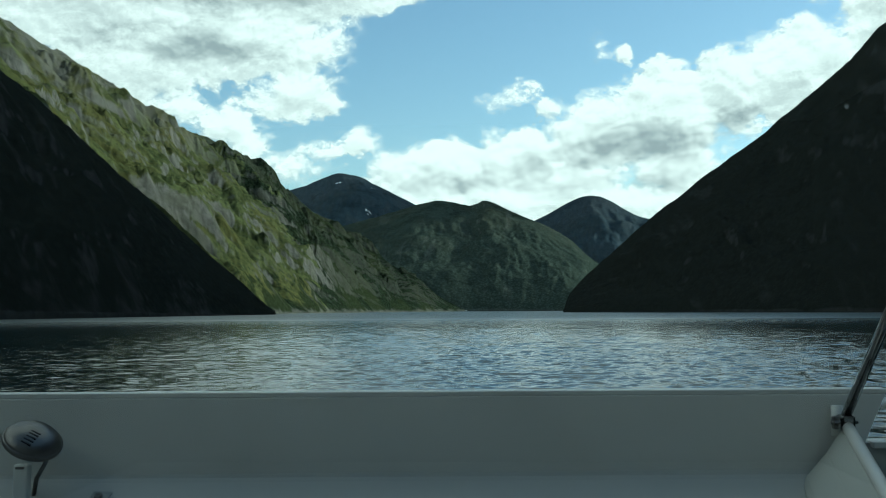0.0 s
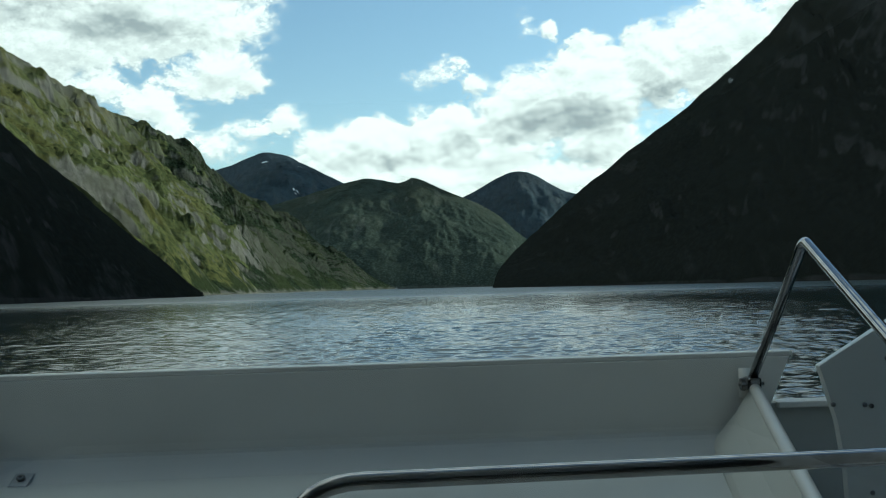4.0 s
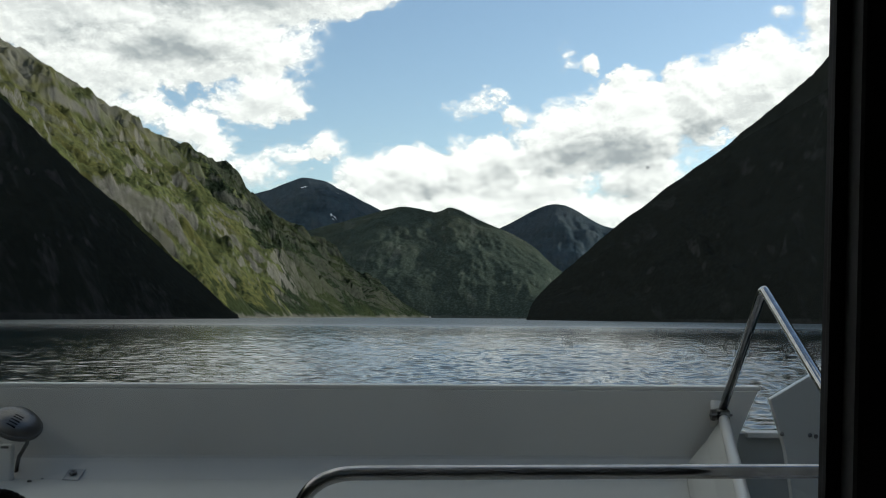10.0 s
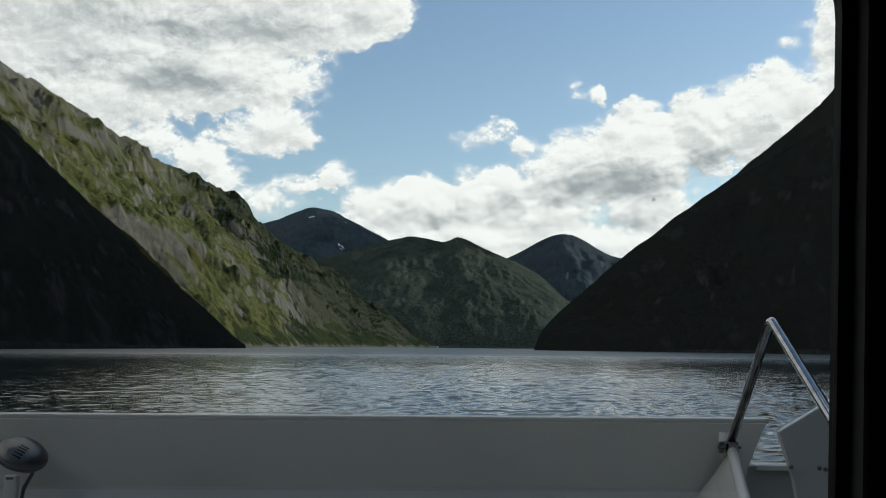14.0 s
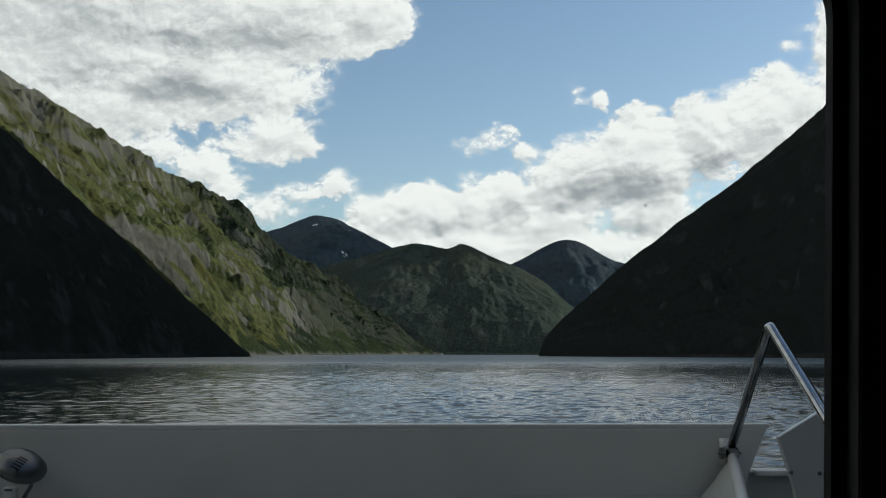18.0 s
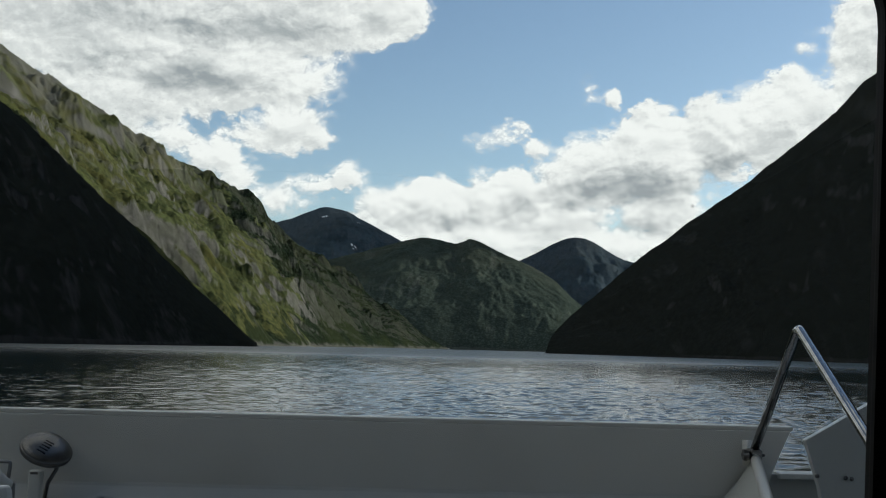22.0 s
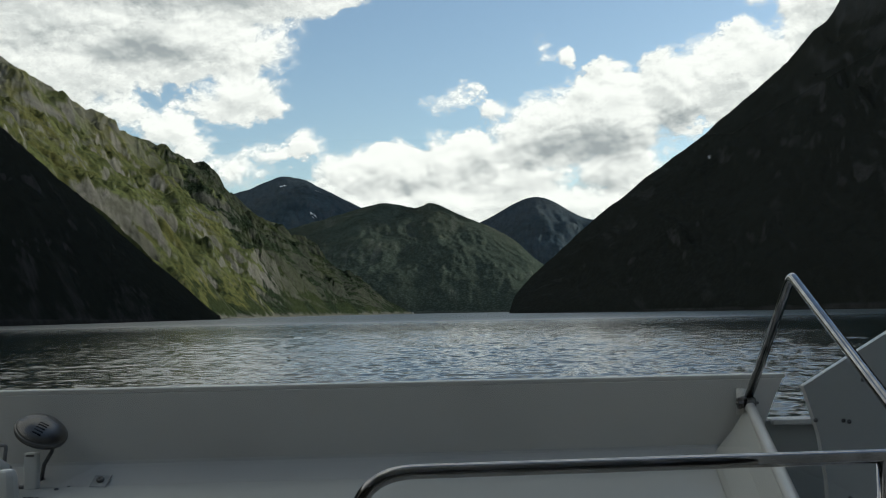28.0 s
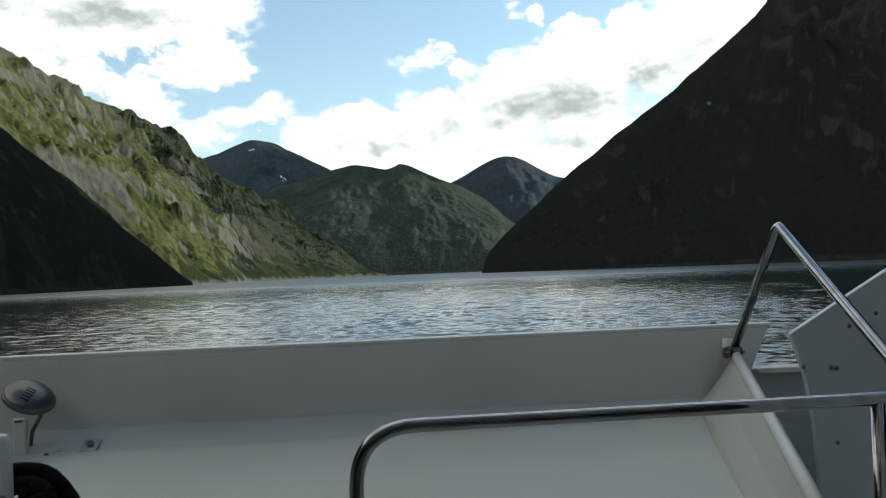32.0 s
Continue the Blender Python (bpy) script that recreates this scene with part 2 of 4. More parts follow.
def cloud_material():
    n = Nodes("sky_clouds")
    uv = n.add("ShaderNodeTexCoord").outputs["UV"]

    def inside(u, v, blobs):
        total = None
        for cu, cv, su, sv in blobs:
            a = n.math("MULTIPLY_ADD", u, 1 / su, -cu / su)
            b = n.math("MULTIPLY_ADD", v, 1 / sv, -cv / sv)
            q = n.math("SQRT", n.math("MULTIPLY_ADD", a, a, n.math("MULTIPLY", b, b)))
            e = n.math("MULTIPLY_ADD", q, -min(su, sv), min(su, sv))
            total = e if total is None else n.math("SMOOTH_MAX", total, e, 0.5)
        return total

    def field(du, dv):
        at = n.add("ShaderNodeMapping", {"Vector": uv, "Location": (du, dv, 0)}).outputs[0]
        sep = n.add("ShaderNodeSeparateXYZ", {"Vector": at})
        body = inside(sep.outputs[0], sep.outputs[1], CLOUDS)
        m = n.add("ShaderNodeMapping", {"Vector": at, "Scale": (0.8, 1.15, 1)}).outputs[0]
        curl = n.add("ShaderNodeTexNoise", {"Vector": m, "Scale": 0.9, "Detail": 4.0, "Roughness": 0.6}).outputs["Color"]
        warp = n.add("ShaderNodeVectorMath", {0: curl, 1: (1.1, 0.8, 0)}, operation="MULTIPLY").outputs[0]
        warp = n.add("ShaderNodeVectorMath", {0: m, 1: warp}, operation="ADD").outputs[0]
        lump = n.add("ShaderNodeTexVoronoi", {"Vector": warp, "Scale": 0.95, "Detail": 6.0, "Roughness": 0.68, "Lacunarity": 2.15, "Smoothness": 0.15}, feature="SMOOTH_F1", normalize=True).outputs["Distance"]
        puff = n.noise(m, 0.40, 12, 0.64, 0.2)
        d = n.math("MULTIPLY_ADD", n.math("SUBTRACT", puff, 0.5), 3.6, body)
        return n.math("MULTIPLY_ADD", n.math("SUBTRACT", 0.36, lump), 2.0, d)

    dens = field(0, 0)
    toward = field(0.16, 0.30)
    soft = n.noise(uv, 0.25, 3, 0.5)
    cover = n.ramp(dens, -0.10, n.ramp(soft, 0.35, 0.65, 0.22, 0.9))
    lit = n.ramp(n.math("SUBTRACT", dens, toward), -0.70, 0.55)
    core = n.ramp(dens, 0.5, 3.2)
    sep = n.add("ShaderNodeSeparateXYZ", {"Vector": uv})
    ragged = n.math("MULTIPLY_ADD", n.math("SUBTRACT", n.noise(n.add("ShaderNodeMapping", {"Vector": uv, "Scale": (0.7, 1.3, 1)}).outputs[0], 0.8, 8, 0.62, 0.4), 0.5), 3.0, inside(sep.outputs[0], sep.outputs[1], HEAVY_CLOUDS))
    under = n.noise(n.add("ShaderNodeMapping", {"Vector": uv, "Scale": (0.30, 0.55, 1)}).outputs[0], 1.0, 7, 0.6, 0.3)
    shade = n.math("MULTIPLY_ADD", lit, 0.50, n.math("MULTIPLY_ADD", core, -0.24, 0.66))
    shade = n.math("MULTIPLY_ADD", n.ramp(under, 0.42, 0.68), -0.26, shade)
    shade = n.math("MULTIPLY_ADD", n.ramp(ragged, -0.3, 0.8), -0.50, shade, clamp=True)
    col = n.mix(shade, (0.36, 0.39, 0.41), (1.0, 0.995, 0.975))
    em = n.add("ShaderNodeEmission", {"Color": col, "Strength": 0.90})
    tr = n.add("ShaderNodeBsdfTransparent")
    mx = n.add("ShaderNodeMixShader", {"Fac": cover})
    n.t.links.new(tr.outputs[0], mx.inputs[1])
    n.t.links.new(em.outputs[0], mx.inputs[2])
    n.t.links.new(mx.outputs[0], n.out.inputs[0])
    return n.mat


M_WHITE = painted("white_gelcoat", (0.56, 0.55, 0.515), (0.46, 0.445, 0.41))
M_DECK = painted("white_deck_paint", (0.43, 0.435, 0.405), (0.36, 0.36, 0.335), 0.55, 0.4)
M_PANEL = painted("white_side_panel", (0.54, 0.555, 0.54), (0.46, 0.465, 0.45), 0.3, 0.35)
M_COVE = painted("white_cove_paint", (0.455, 0.45, 0.42), (0.39, 0.385, 0.36), 0.5, 0.4)
M_HULL = painted("white_hull_paint", (0.70, 0.71, 0.70), (0.42, 0.42, 0.38), 0.35, 0.7)
# this grey holds the shade of the recess beside the coaming
M_RECESS_SHADE = painted("recess_shade_grey", (0.30, 0.31, 0.30), (0.20, 0.20, 0.19), 0.6)
M_STEEL = steel("polished_steel")
M_BLACK = plain("black_rubber", (0.006, 0.006, 0.0065), 0.7, 0, 90, gloss=0.25)
M_TRIM = plain("dark_grey_trim", (0.07, 0.07, 0.068), 0.6, 0, 60)
M_CABIN = plain("black_cabin_lining", (0.008, 0.008, 0.009), 0.75, 0, 40)
M_ROPE = plain("black_rope_fibre", (0.0045, 0.0045, 0.005), 0.95, 0, 400, 0.5, 0.003, 0.08)
M_PLASTIC = plain("white_plastic", (0.70, 0.71, 0.70), 0.35, 0, 30, 0.06)
M_BOLT = plain("dull_bolt", (0.16, 0.16, 0.16), 0.45, 0.8, 200)
M_GREY = plain("grey_bracket", (0.22, 0.22, 0.22), 0.5, 0.3, 80)
M_LAMP = plain("dull_chrome_shell", (0.15, 0.145, 0.14), 0.38, 0.85, 30)
M_PLATE = plain("dull_steel_plate", (0.30, 0.305, 0.30), 0.5, 0.25, 90)
M_GLASS = glass_material()
nd = Nodes("dried_water_mark")
tb = nd.add("ShaderNodeBsdfTranslucent", {"Color": (0.85, 0.87, 0.86)})
tp = nd.add("ShaderNodeBsdfTransparent")
mxs = nd.add("ShaderNodeMixShader", {"Fac": 0.22})
nd.t.links.new(tp.outputs[0], mxs.inputs[1])
nd.t.links.new(tb.outputs[0], mxs.inputs[2])
nd.t.links.new(mxs.outputs[0], nd.out.inputs[0])
M_DROP = nd.mat
M_WATER = water_material()
# the forest tone is darkened to include cloud shade on the far end
GRASS, SHADED_FOREST, ROCK = (0.058, 0.069, 0.029), (0.016, 0.024, 0.015), (0.120, 0.121, 0.117)
M_LEFT = mountain_material("lit_mountain_slope", GRASS, SHADED_FOREST, ROCK, 0.9, 40, 1820, crest=0.76, shore=0.8, steep=0.45)
# darker than the lit slope: the right side's shade is put into the colours
M_RIGHT = mountain_material("shade_toned_slope", (0.026, 0.029, 0.026), (0.020, 0.023, 0.021), (0.075, 0.077, 0.080), 0.45, 300, crest=1.3, steep=0.48, grain=0.3)
# grass and woods darkened so the colour carries the spur's cast shade
M_NEAR = mountain_material("shade_toned_spur", (0.028, 0.031, 0.024), (0.020, 0.023, 0.020), (0.090, 0.088, 0.085), 0.5, 330, crest=1.3, steep=0.50, grain=0.3)
# haze tint in the colours; low woods lighter, painting a sunlit foot
M_MID = mountain_material("haze_toned_wooded_hill", (0.032, 0.042, 0.036), (0.042, 0.056, 0.047), (0.12, 0.13, 0.12), 0.5, 260, 0.0, 0.6, crest=1.1, shore=0.3, steep=0.64, grain=0.6)
# bare ground tinted blue: the air's haze is painted into all three colours
M_FAR = mountain_material("haze_blue_far_peak", (0.034, 0.050, 0.062), (0.026, 0.040, 0.052), (0.060, 0.074, 0.090), 0.5, 60, 0.0, 0.5, True, crest=0.85, steep=0.62)
M_CLOUD = cloud_material()


# ---- mesh helpers ----
def obj(name, bm, material, parent=None, label="", smooth=True):
    me = bpy.data.meshes.new(name)
    bmesh.ops.recalc_face_normals(bm, faces=bm.faces)
    bm.to_mesh(me)
    bm.free()
    for p in me.polygons:
        p.use_smooth = smooth
    me.materials.append(material)
    ob = new(name, me)
    if parent is not None:
        ob.parent = parent
    if label:
        ob["label"] = label
    return ob


def part(name, bm, material, parent, label="", smooth=False):
    return obj(name, bm, material, parent, label, smooth)


def thing(name, label, category, group="", kind="", at=(0, 0, 0)):
    e = new(name)
    e.location = at
    e.empty_display_size = 0.1
    return tagged(e, label, category, group, kind)


def box_bm(lo, hi, bevel=0.0, segs=2):
    bm = bmesh.new()
    c = [(a + b) / 2 for a, b in zip(lo, hi)]
    s = [b - a for a, b in zip(lo, hi)]
    bmesh.ops.create_cube(bm, size=1, matrix=Matrix.LocRotScale(c, None, s))
    if bevel:
        bmesh.ops.bevel(bm, geom=list(bm.edges), offset=bevel, segments=segs, affect="EDGES", profile=0.5)
    return bm


def prism_bm(loop, depth, bevel=0.0):
    """A closed loop of points, pushed out by the vector depth."""
    bm = bmesh.new()
    d = Vector(depth)
    a = [bm.verts.new(p) for p in loop]
    b = [bm.verts.new(Vector(p) + d) for p in loop]
    n = len(loop)
    bm.faces.new(a)
    bm.faces.new(list(reversed(b)))
    for i in range(n):
        bm.faces.new((a[i], b[i], b[(i + 1) % n], a[(i + 1) % n]))
    if bevel:
        bmesh.ops.bevel(bm, geom=list(bm.edges), offset=bevel, segments=2, affect="EDGES", profile=0.5)
    return bm


def rounded(points, radius, steps=8):
    """A line with its inner corners rounded."""
    ps = [Vector(p) for p in points]
    out = [ps[0]]
    for i in range(1, len(ps) - 1):
        r = radius[i - 1] if isinstance(radius, (list, tuple)) else radius
        a, b, c = ps[i - 1], ps[i], ps[i + 1]
        u, w = (a - b).normalized(), (c - b).normalized()
        half = u.angle(w) / 2
        cut = min(r / math.tan(half), 0.45 * (a - b).length, 0.45 * (c - b).length)
        p, q = b + u * cut, b + w * cut
        for k in range(steps + 1):
            s = k / steps
            out.append((1 - s) ** 2 * p + 2 * s * (1 - s) * b + s * s * q)
    out.append(ps[-1])
    return out


def tube_bm(line, radius, segs=16, closed=False, bm=None, cap=True):
    bm = bm or bmesh.new()
    line = [Vector(p) for p in line]
    n = len(line)
    rings = []
    side = None
    for i, p in enumerate(line):
        if closed:
            d = line[(i + 1) % n] - line[i - 1]
        else:
            d = line[min(i + 1, n - 1)] - line[max(i - 1, 0)]
        d.normalize()
        if side is None:
            side = d.orthogonal().normalized()
        side = (side - d * side.dot(d)).normalized()
        up = d.cross(side)
        r = radius(i / max(1, n - 1)) if callable(radius) else radius
        rings.append([bm.verts.new(p + (side * math.cos(a) + up * math.sin(a)) * r) for a in (2 * math.pi * k / segs for k in range(segs))])
    for i in range(n if closed else n - 1):
        a, b = rings[i], rings[(i + 1) % n]
        for k in range(segs):
            bm.faces.new((a[k], a[(k + 1) % segs], b[(k + 1) % segs], b[k]))
    if cap and not closed:
        bm.faces.new(rings[0])
        bm.faces.new(list(reversed(rings[-1])))
    return bm


def lathe_bm(profile, segs=28, m=None):
    """Spin (radius, height) pairs round the z axis."""
    bm = bmesh.new()
    rings = [[bm.verts.new((r * math.cos(2 * math.pi * k / segs), r * math.sin(2 * math.pi * k / segs), h)) for k in range(segs)] for r, h in profile]
    for a, b in zip(rings, rings[1:]):
        for k in range(segs):
            bm.faces.new((a[k], a[(k + 1) % segs], b[(k + 1) % segs], b[k]))
    bm.faces.new(rings[0])
    bm.faces.new(list(reversed(rings[-1])))
    bmesh.ops.remove_doubles(bm, verts=bm.verts, dist=1e-5)
    if m is not None:
        bmesh.ops.transform(bm, matrix=m, verts=bm.verts)
    return bm


def grid_object(name, pts, material, layers=None):
    """A sheet from an array of shape rows x columns x 3."""
    nr, nc = pts.shape[:2]
    idx = np.arange(nr * nc).reshape(nr, nc)
    faces = np.stack([idx[:-1, :-1], idx[:-1, 1:], idx[1:, 1:], idx[1:, :-1]], -1).reshape(-1, 4)
    me = bpy.data.meshes.new(name)
    me.from_pydata(pts.reshape(-1, 3).tolist(), [], faces.tolist())
    me.polygons.foreach_set("use_smooth", [True] * len(faces))
    for layer_name, uv in (layers or {}).items():
        layer = me.uv_layers.new(name=layer_name)
        flat = uv.reshape(-1, 2)[faces.reshape(-1)]
        layer.data.foreach_set("uv", flat.reshape(-1).tolist())
    me.materials.append(material)
    return new(name, me)


# ---- the fjord ----
WATER = -2.4


def spread(rows, count):
    """Smooth in-between rows of a table (Catmull-Rom)."""
    a = np.array(rows, float)
    a = np.vstack([2 * a[0] - a[1], a, 2 * a[-1] - a[-2]])
    s = np.linspace(0, len(rows) - 1 - 1e-6, count)
    i = s.astype(int)
    f = (s - i)[:, None]
    p0, p1, p2, p3 = a[i], a[i + 1], a[i + 2], a[i + 3]
    return 0.5 * (2 * p1 + (p2 - p0) * f + (2 * p0 - 5 * p1 + 4 * p2 - p3) * f * f + (3 * p1 - p0 - 3 * p2 + p3) * f ** 3)


GRID = np.random.RandomState(3).permutation(256)
GRID = np.concatenate([GRID, GRID])


def smooth_noise(x, y, seed):
    """Gradient noise over arrays, about -0.7 to 0.7."""
    xi, yi = np.floor(x).astype(int), np.floor(y).astype(int)
    fx, fy = x - xi, y - yi
    su, sv = fx * fx * fx * (fx * (fx * 6 - 15) + 10), fy * fy * fy * (fy * (fy * 6 - 15) + 10)

    def corner(dx, dy):
        a = GRID[GRID[(xi + dx) & 255] + ((yi + dy + seed * 37) & 255)] * (2 * math.pi / 256)
        return np.cos(a) * (fx - dx) + np.sin(a) * (fy - dy)

    low = corner(0, 0) * (1 - su) + corner(1, 0) * su
    high = corner(0, 1) * (1 - su) + corner(1, 1) * su
    return low * (1 - sv) + high * sv


def rough(x, y, seed, octaves=5, gain=0.5, ridged=False):
    """Layered noise; ridged: sharp crests between rounded hollows."""
    total, size = np.zeros_like(x), 1.0
    for k in range(octaves):
        v = smooth_noise(x, y, seed + k)
        total += size * (0.5 - 2 * np.abs(v) if ridged else v * 1.4)
        x, y, size = x * 2.03 + 17.3, y * 2.03 + 5.1, size * gain
    return total


def mountain(name, rows, nu, nv, material, relief, crest_rough, power=1.0, seed=0, cell=200.0, slant=0.0, back=0.9):
    """A slope between a shore and a crest. Rows: bearing and distance of the shore, bearing, distance and angle of height of the crest.
    Ribs and gullies run down it, leaning along the shore by slant metres from crest to foot."""
    sa_, sd, ca, cd, ce = spread(rows, nu).T
    shore = np.stack([sd * np.sin(np.radians(sa_)), sd * np.cos(np.radians(sa_))], -1)
    crest = np.stack([cd * np.sin(np.radians(ca)), cd * np.cos(np.radians(ca))], -1)
    top = np.maximum(cd * np.tan(np.radians(ce)), 1.0) - WATER
    arc = np.concatenate([[0], np.cumsum(np.linalg.norm(np.diff(0.5 * (shore + crest), axis=0), axis=1))])
    vs = np.concatenate([np.linspace(0, 1, nv), 1 + np.linspace(0.03, 0.9, max(8, nv // 12))])
    length = np.linalg.norm(crest - shore, axis=1)
    v = vs[:, None] * np.ones(nu)
    x, y = (shore[:, k] + (crest - shore)[:, k] * v for k in (0, 1))
    down = v * length.mean()
    q = arc[None, :] + 0 * v - slant * v
    bend = 0.22 * rough(x / cell, y / cell, seed + 40, 3)
    ribs = rough(q / cell + bend, down / (cell * 2.6), seed, 4, 0.5, True)
    gullies = rough(q / (cell * 0.36) + 2 * bend, down / (cell * 1.0), seed + 5, 4, 0.55, True)
    crags = rough(x / (cell * 0.22), y / (cell * 0.22), seed + 10, 5, 0.55, True)
    lumps = rough(x / (cell * 0.6), y / (cell * 0.6), seed + 20, 6, 0.52)
    body = np.where(v < 1, np.clip(np.minimum(5.0 * v, 3.6 * (1 - v)), 0, 1), 0)
    h = top * np.where(v <= 1, np.minimum(v, 1) ** power, 1 - np.maximum(v - 1, 0) ** 1.2 * back)
    # broken ledges: short cliffs with gentler ground between
    wave = h / (cell * 0.30) + 1.3 * lumps
    step = wave - np.floor(wave)
    ledge = (np.clip((step - 0.62) / 0.3, 0, 1) - step) * np.clip(0.55 + 1.2 * rough(x / (cell * 0.8), y / (cell * 0.8), seed + 30, 3), 0, 1)
    scale_h = np.minimum(1.0, top / 140.0)
    h = h + scale_h * body * relief * (ribs * 0.80 + gullies * 0.24 + crags * 0.13 + lumps * 0.42 + ledge * 0.26)
    edge = np.clip((v - 0.55) * 2.4, 0, 1) * np.where(v <= 1, 1, np.clip(1 - (v - 1) * 4, 0, 1))
    h = h + scale_h * crest_rough * edge * (crags * 0.5 + gullies * 0.35 + lumps * 0.4 - 0.1)
    h = np.maximum(h, np.where(v > 0, -3.0, -6.0)) + WATER
    h[0], h[-1] = WATER - 6.0, WATER - 8.0
    uv = np.stack([q / 100, down / 100], -1)
    slope = np.stack([arc[None, :] / arc[-1] + 0 * v, v], -1)
    way = 1 if np.cross(crest[nu // 2] - crest[nu // 2 - 1], crest[nu // 2] - shore[nu // 2]) > 0 else -1
    return grid_object(name, np.stack([x, y, h], -1)[:, ::way], material, {"ground": uv[:, ::way], "slope": slope[:, ::way]})


LEFT_WALL = (
    (-0.6, 2560, -0.8, 2590, 0.0), (-1.1, 2500, -1.9, 2590, 0.50), (-1.9, 2420, -3.2, 2590, 1.25), (-2.9, 2300, -5.0, 2570, 2.6), (-4.0, 2150, -7.5, 2520, 4.4), (-5.0, 1980, -9.4, 2430, 5.65), (-5.8, 1840, -10.6, 2370, 6.5),
    (-6.7, 1690, -11.6, 2300, 7.1), (-7.3, 1600, -12.3, 2250, 7.9), (-7.9, 1520, -13.0, 2190, 8.5), (-8.7, 1400, -15.2, 2060, 9.3),
    (-9.8, 1260, -17.4, 1920, 10.2), (-11.3, 1100, -19.6, 1760, 11.7), (-13.4, 930, -22.2, 1600, 13.1), (-17, 740, -24.8, 1460, 14.4),
    (-24, 560, -33, 1240, 19), (-38, 410, -52, 1010, 26), (-70, 310, -80, 850, 31), (-125, 300, -122, 850, 31),
)
NEAR_SPUR = (
    (-11.0, 1090, -11.1, 1105, 0.0), (-11.6, 1045, -12.0, 1100, 0.75), (-12.6, 980, -12.95, 1090, 1.65), (-14.2, 890, -15.3, 1060, 3.65), (-16.4, 790, -18.3, 1030, 6.4),
    (-19.5, 680, -21.2, 1000, 9.0), (-24, 570, -24.2, 970, 11.5), (-32, 460, -31, 920, 16), (-48, 360, -48, 860, 22), (-80, 300, -80, 800, 27), (-125, 300, -122, 800, 27),
)
# crests past bearing 23 are unseen, heightened to block sun and light from astern
RIGHT_WALL = (
    (4.55, 1010, 4.6, 1020, 0.0), (5.2, 985, 4.95, 1050, 0.85), (6.4, 950, 6.0, 1090, 2.0), (8.2, 890, 7.85, 1125, 3.6), (10.3, 830, 9.3, 1140, 4.85),
    (12.8, 770, 11.8, 1150, 6.7), (15, 720, 13.6, 1150, 7.95), (17.5, 670, 15.4, 1140, 9.25), (20.5, 620, 17.6, 1120, 11.0), (24, 570, 19.6, 1095, 12.5),
    (28, 520, 20.9, 1080, 13.9), (33, 470, 22.3, 1060, 15.3), (40, 420, 27, 1010, 23), (52, 370, 38, 930, 34), (75, 330, 60, 860, 42),
    (105, 330, 100, 860, 43), (150, 400, 150, 900, 38), (192, 620, 192, 1150, 27), (234, 420, 234, 960, 29),
)
# unseen massif added behind the right-hand spur to keep sun off the near left
SHADE_MASSIF = (
    (27, 1300, 27, 1600, 1.0), (31, 1150, 31, 1850, 8.0), (34, 1120, 34, 1800, 18.0), (38, 1100, 38, 1720, 28.0), (46, 1050, 46, 1600, 33.0), (60, 1000, 60, 1500, 35.0), (85, 1000, 85, 1500, 34.0),
)
MIDDLE_HILL = (
    (-12, 2750, -13, 3350, 3.0), (-9.5, 2700, -10, 3350, 4.0), (-7, 2680, -7.5, 3350, 4.6), (-5, 2650, -5, 3350, 5.3), (-3, 2640, -2.4, 3350, 5.98),
    (-1.2, 2640, -0.4, 3350, 5.75), (0.4, 2640, 0.5, 3340, 5.98), (2.2, 2620, 1.8, 3320, 5.4), (4, 2600, 3.2, 3300, 4.8), (5.6, 2580, 4.9, 3280, 3.85),
    (7.2, 2560, 6.3, 3250, 2.6), (9, 2560, 8.5, 3200, 1.2), (11, 2600, 11, 3100, 0.1),
)
PEAK_LEFT = (
    (-20, 3600, -20, 4350, 3.5), (-14, 3600, -14, 4350, 5.3), (-11.5, 3600, -11.3, 4350, 6.3), (-10, 3600, -9.8, 4350, 6.7), (-8.6, 3600, -8.5, 4350, 7.2),
    (-7.8, 3600, -7.7, 4350, 7.48), (-6.8, 3600, -6.5, 4350, 7.3), (-5.6, 3600, -5.3, 4350, 6.7), (-4, 3600, -3.5, 4350, 5.8), (-2, 3600, -1.5, 4350, 4.7), (1, 3600, 1, 4350, 3.4),
)
PEAK_RIGHT = (
    (-1, 3700, -1, 4400, 3.2), (1.5, 3700, 1.5, 4400, 4.0), (3.1, 3700, 3.1, 4400, 4.85), (4.6, 3700, 4.6, 4400, 5.65), (5.6, 3700, 5.6, 4400, 6.1),
    (6.3, 3700, 6.3, 4400, 6.17), (7.0, 3700, 7.1, 4400, 5.9), (8, 3700, 8.1, 4400, 5.3), (9.0, 3700, 9.1, 4400, 4.9), (12, 3700, 12, 4400, 4.6), (18, 3700, 18, 4400, 4), (26, 3700, 26, 4400, 3.5),
)
tagged(mountain("mountain_left", LEFT_WALL, 1040, 350, M_LEFT, 54.0, 11.0, 1.0, 1, 230, 1000), "steep green and grey rocky mountainside above the fjord", "mountain", kind="structure")
tagged(mountain("spur_near_left", [(a, d * 0.76, b, e * 0.76, h) for a, d, b, e, h in NEAR_SPUR], 420, 150, M_NEAR, 16.0, 4.0, 0.9, 60, 110, 90), "dark wooded spur, its deep shade toned into the colour", "mountain", kind="structure")
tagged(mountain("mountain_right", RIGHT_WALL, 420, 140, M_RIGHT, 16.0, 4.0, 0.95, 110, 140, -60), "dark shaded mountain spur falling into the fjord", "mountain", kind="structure")
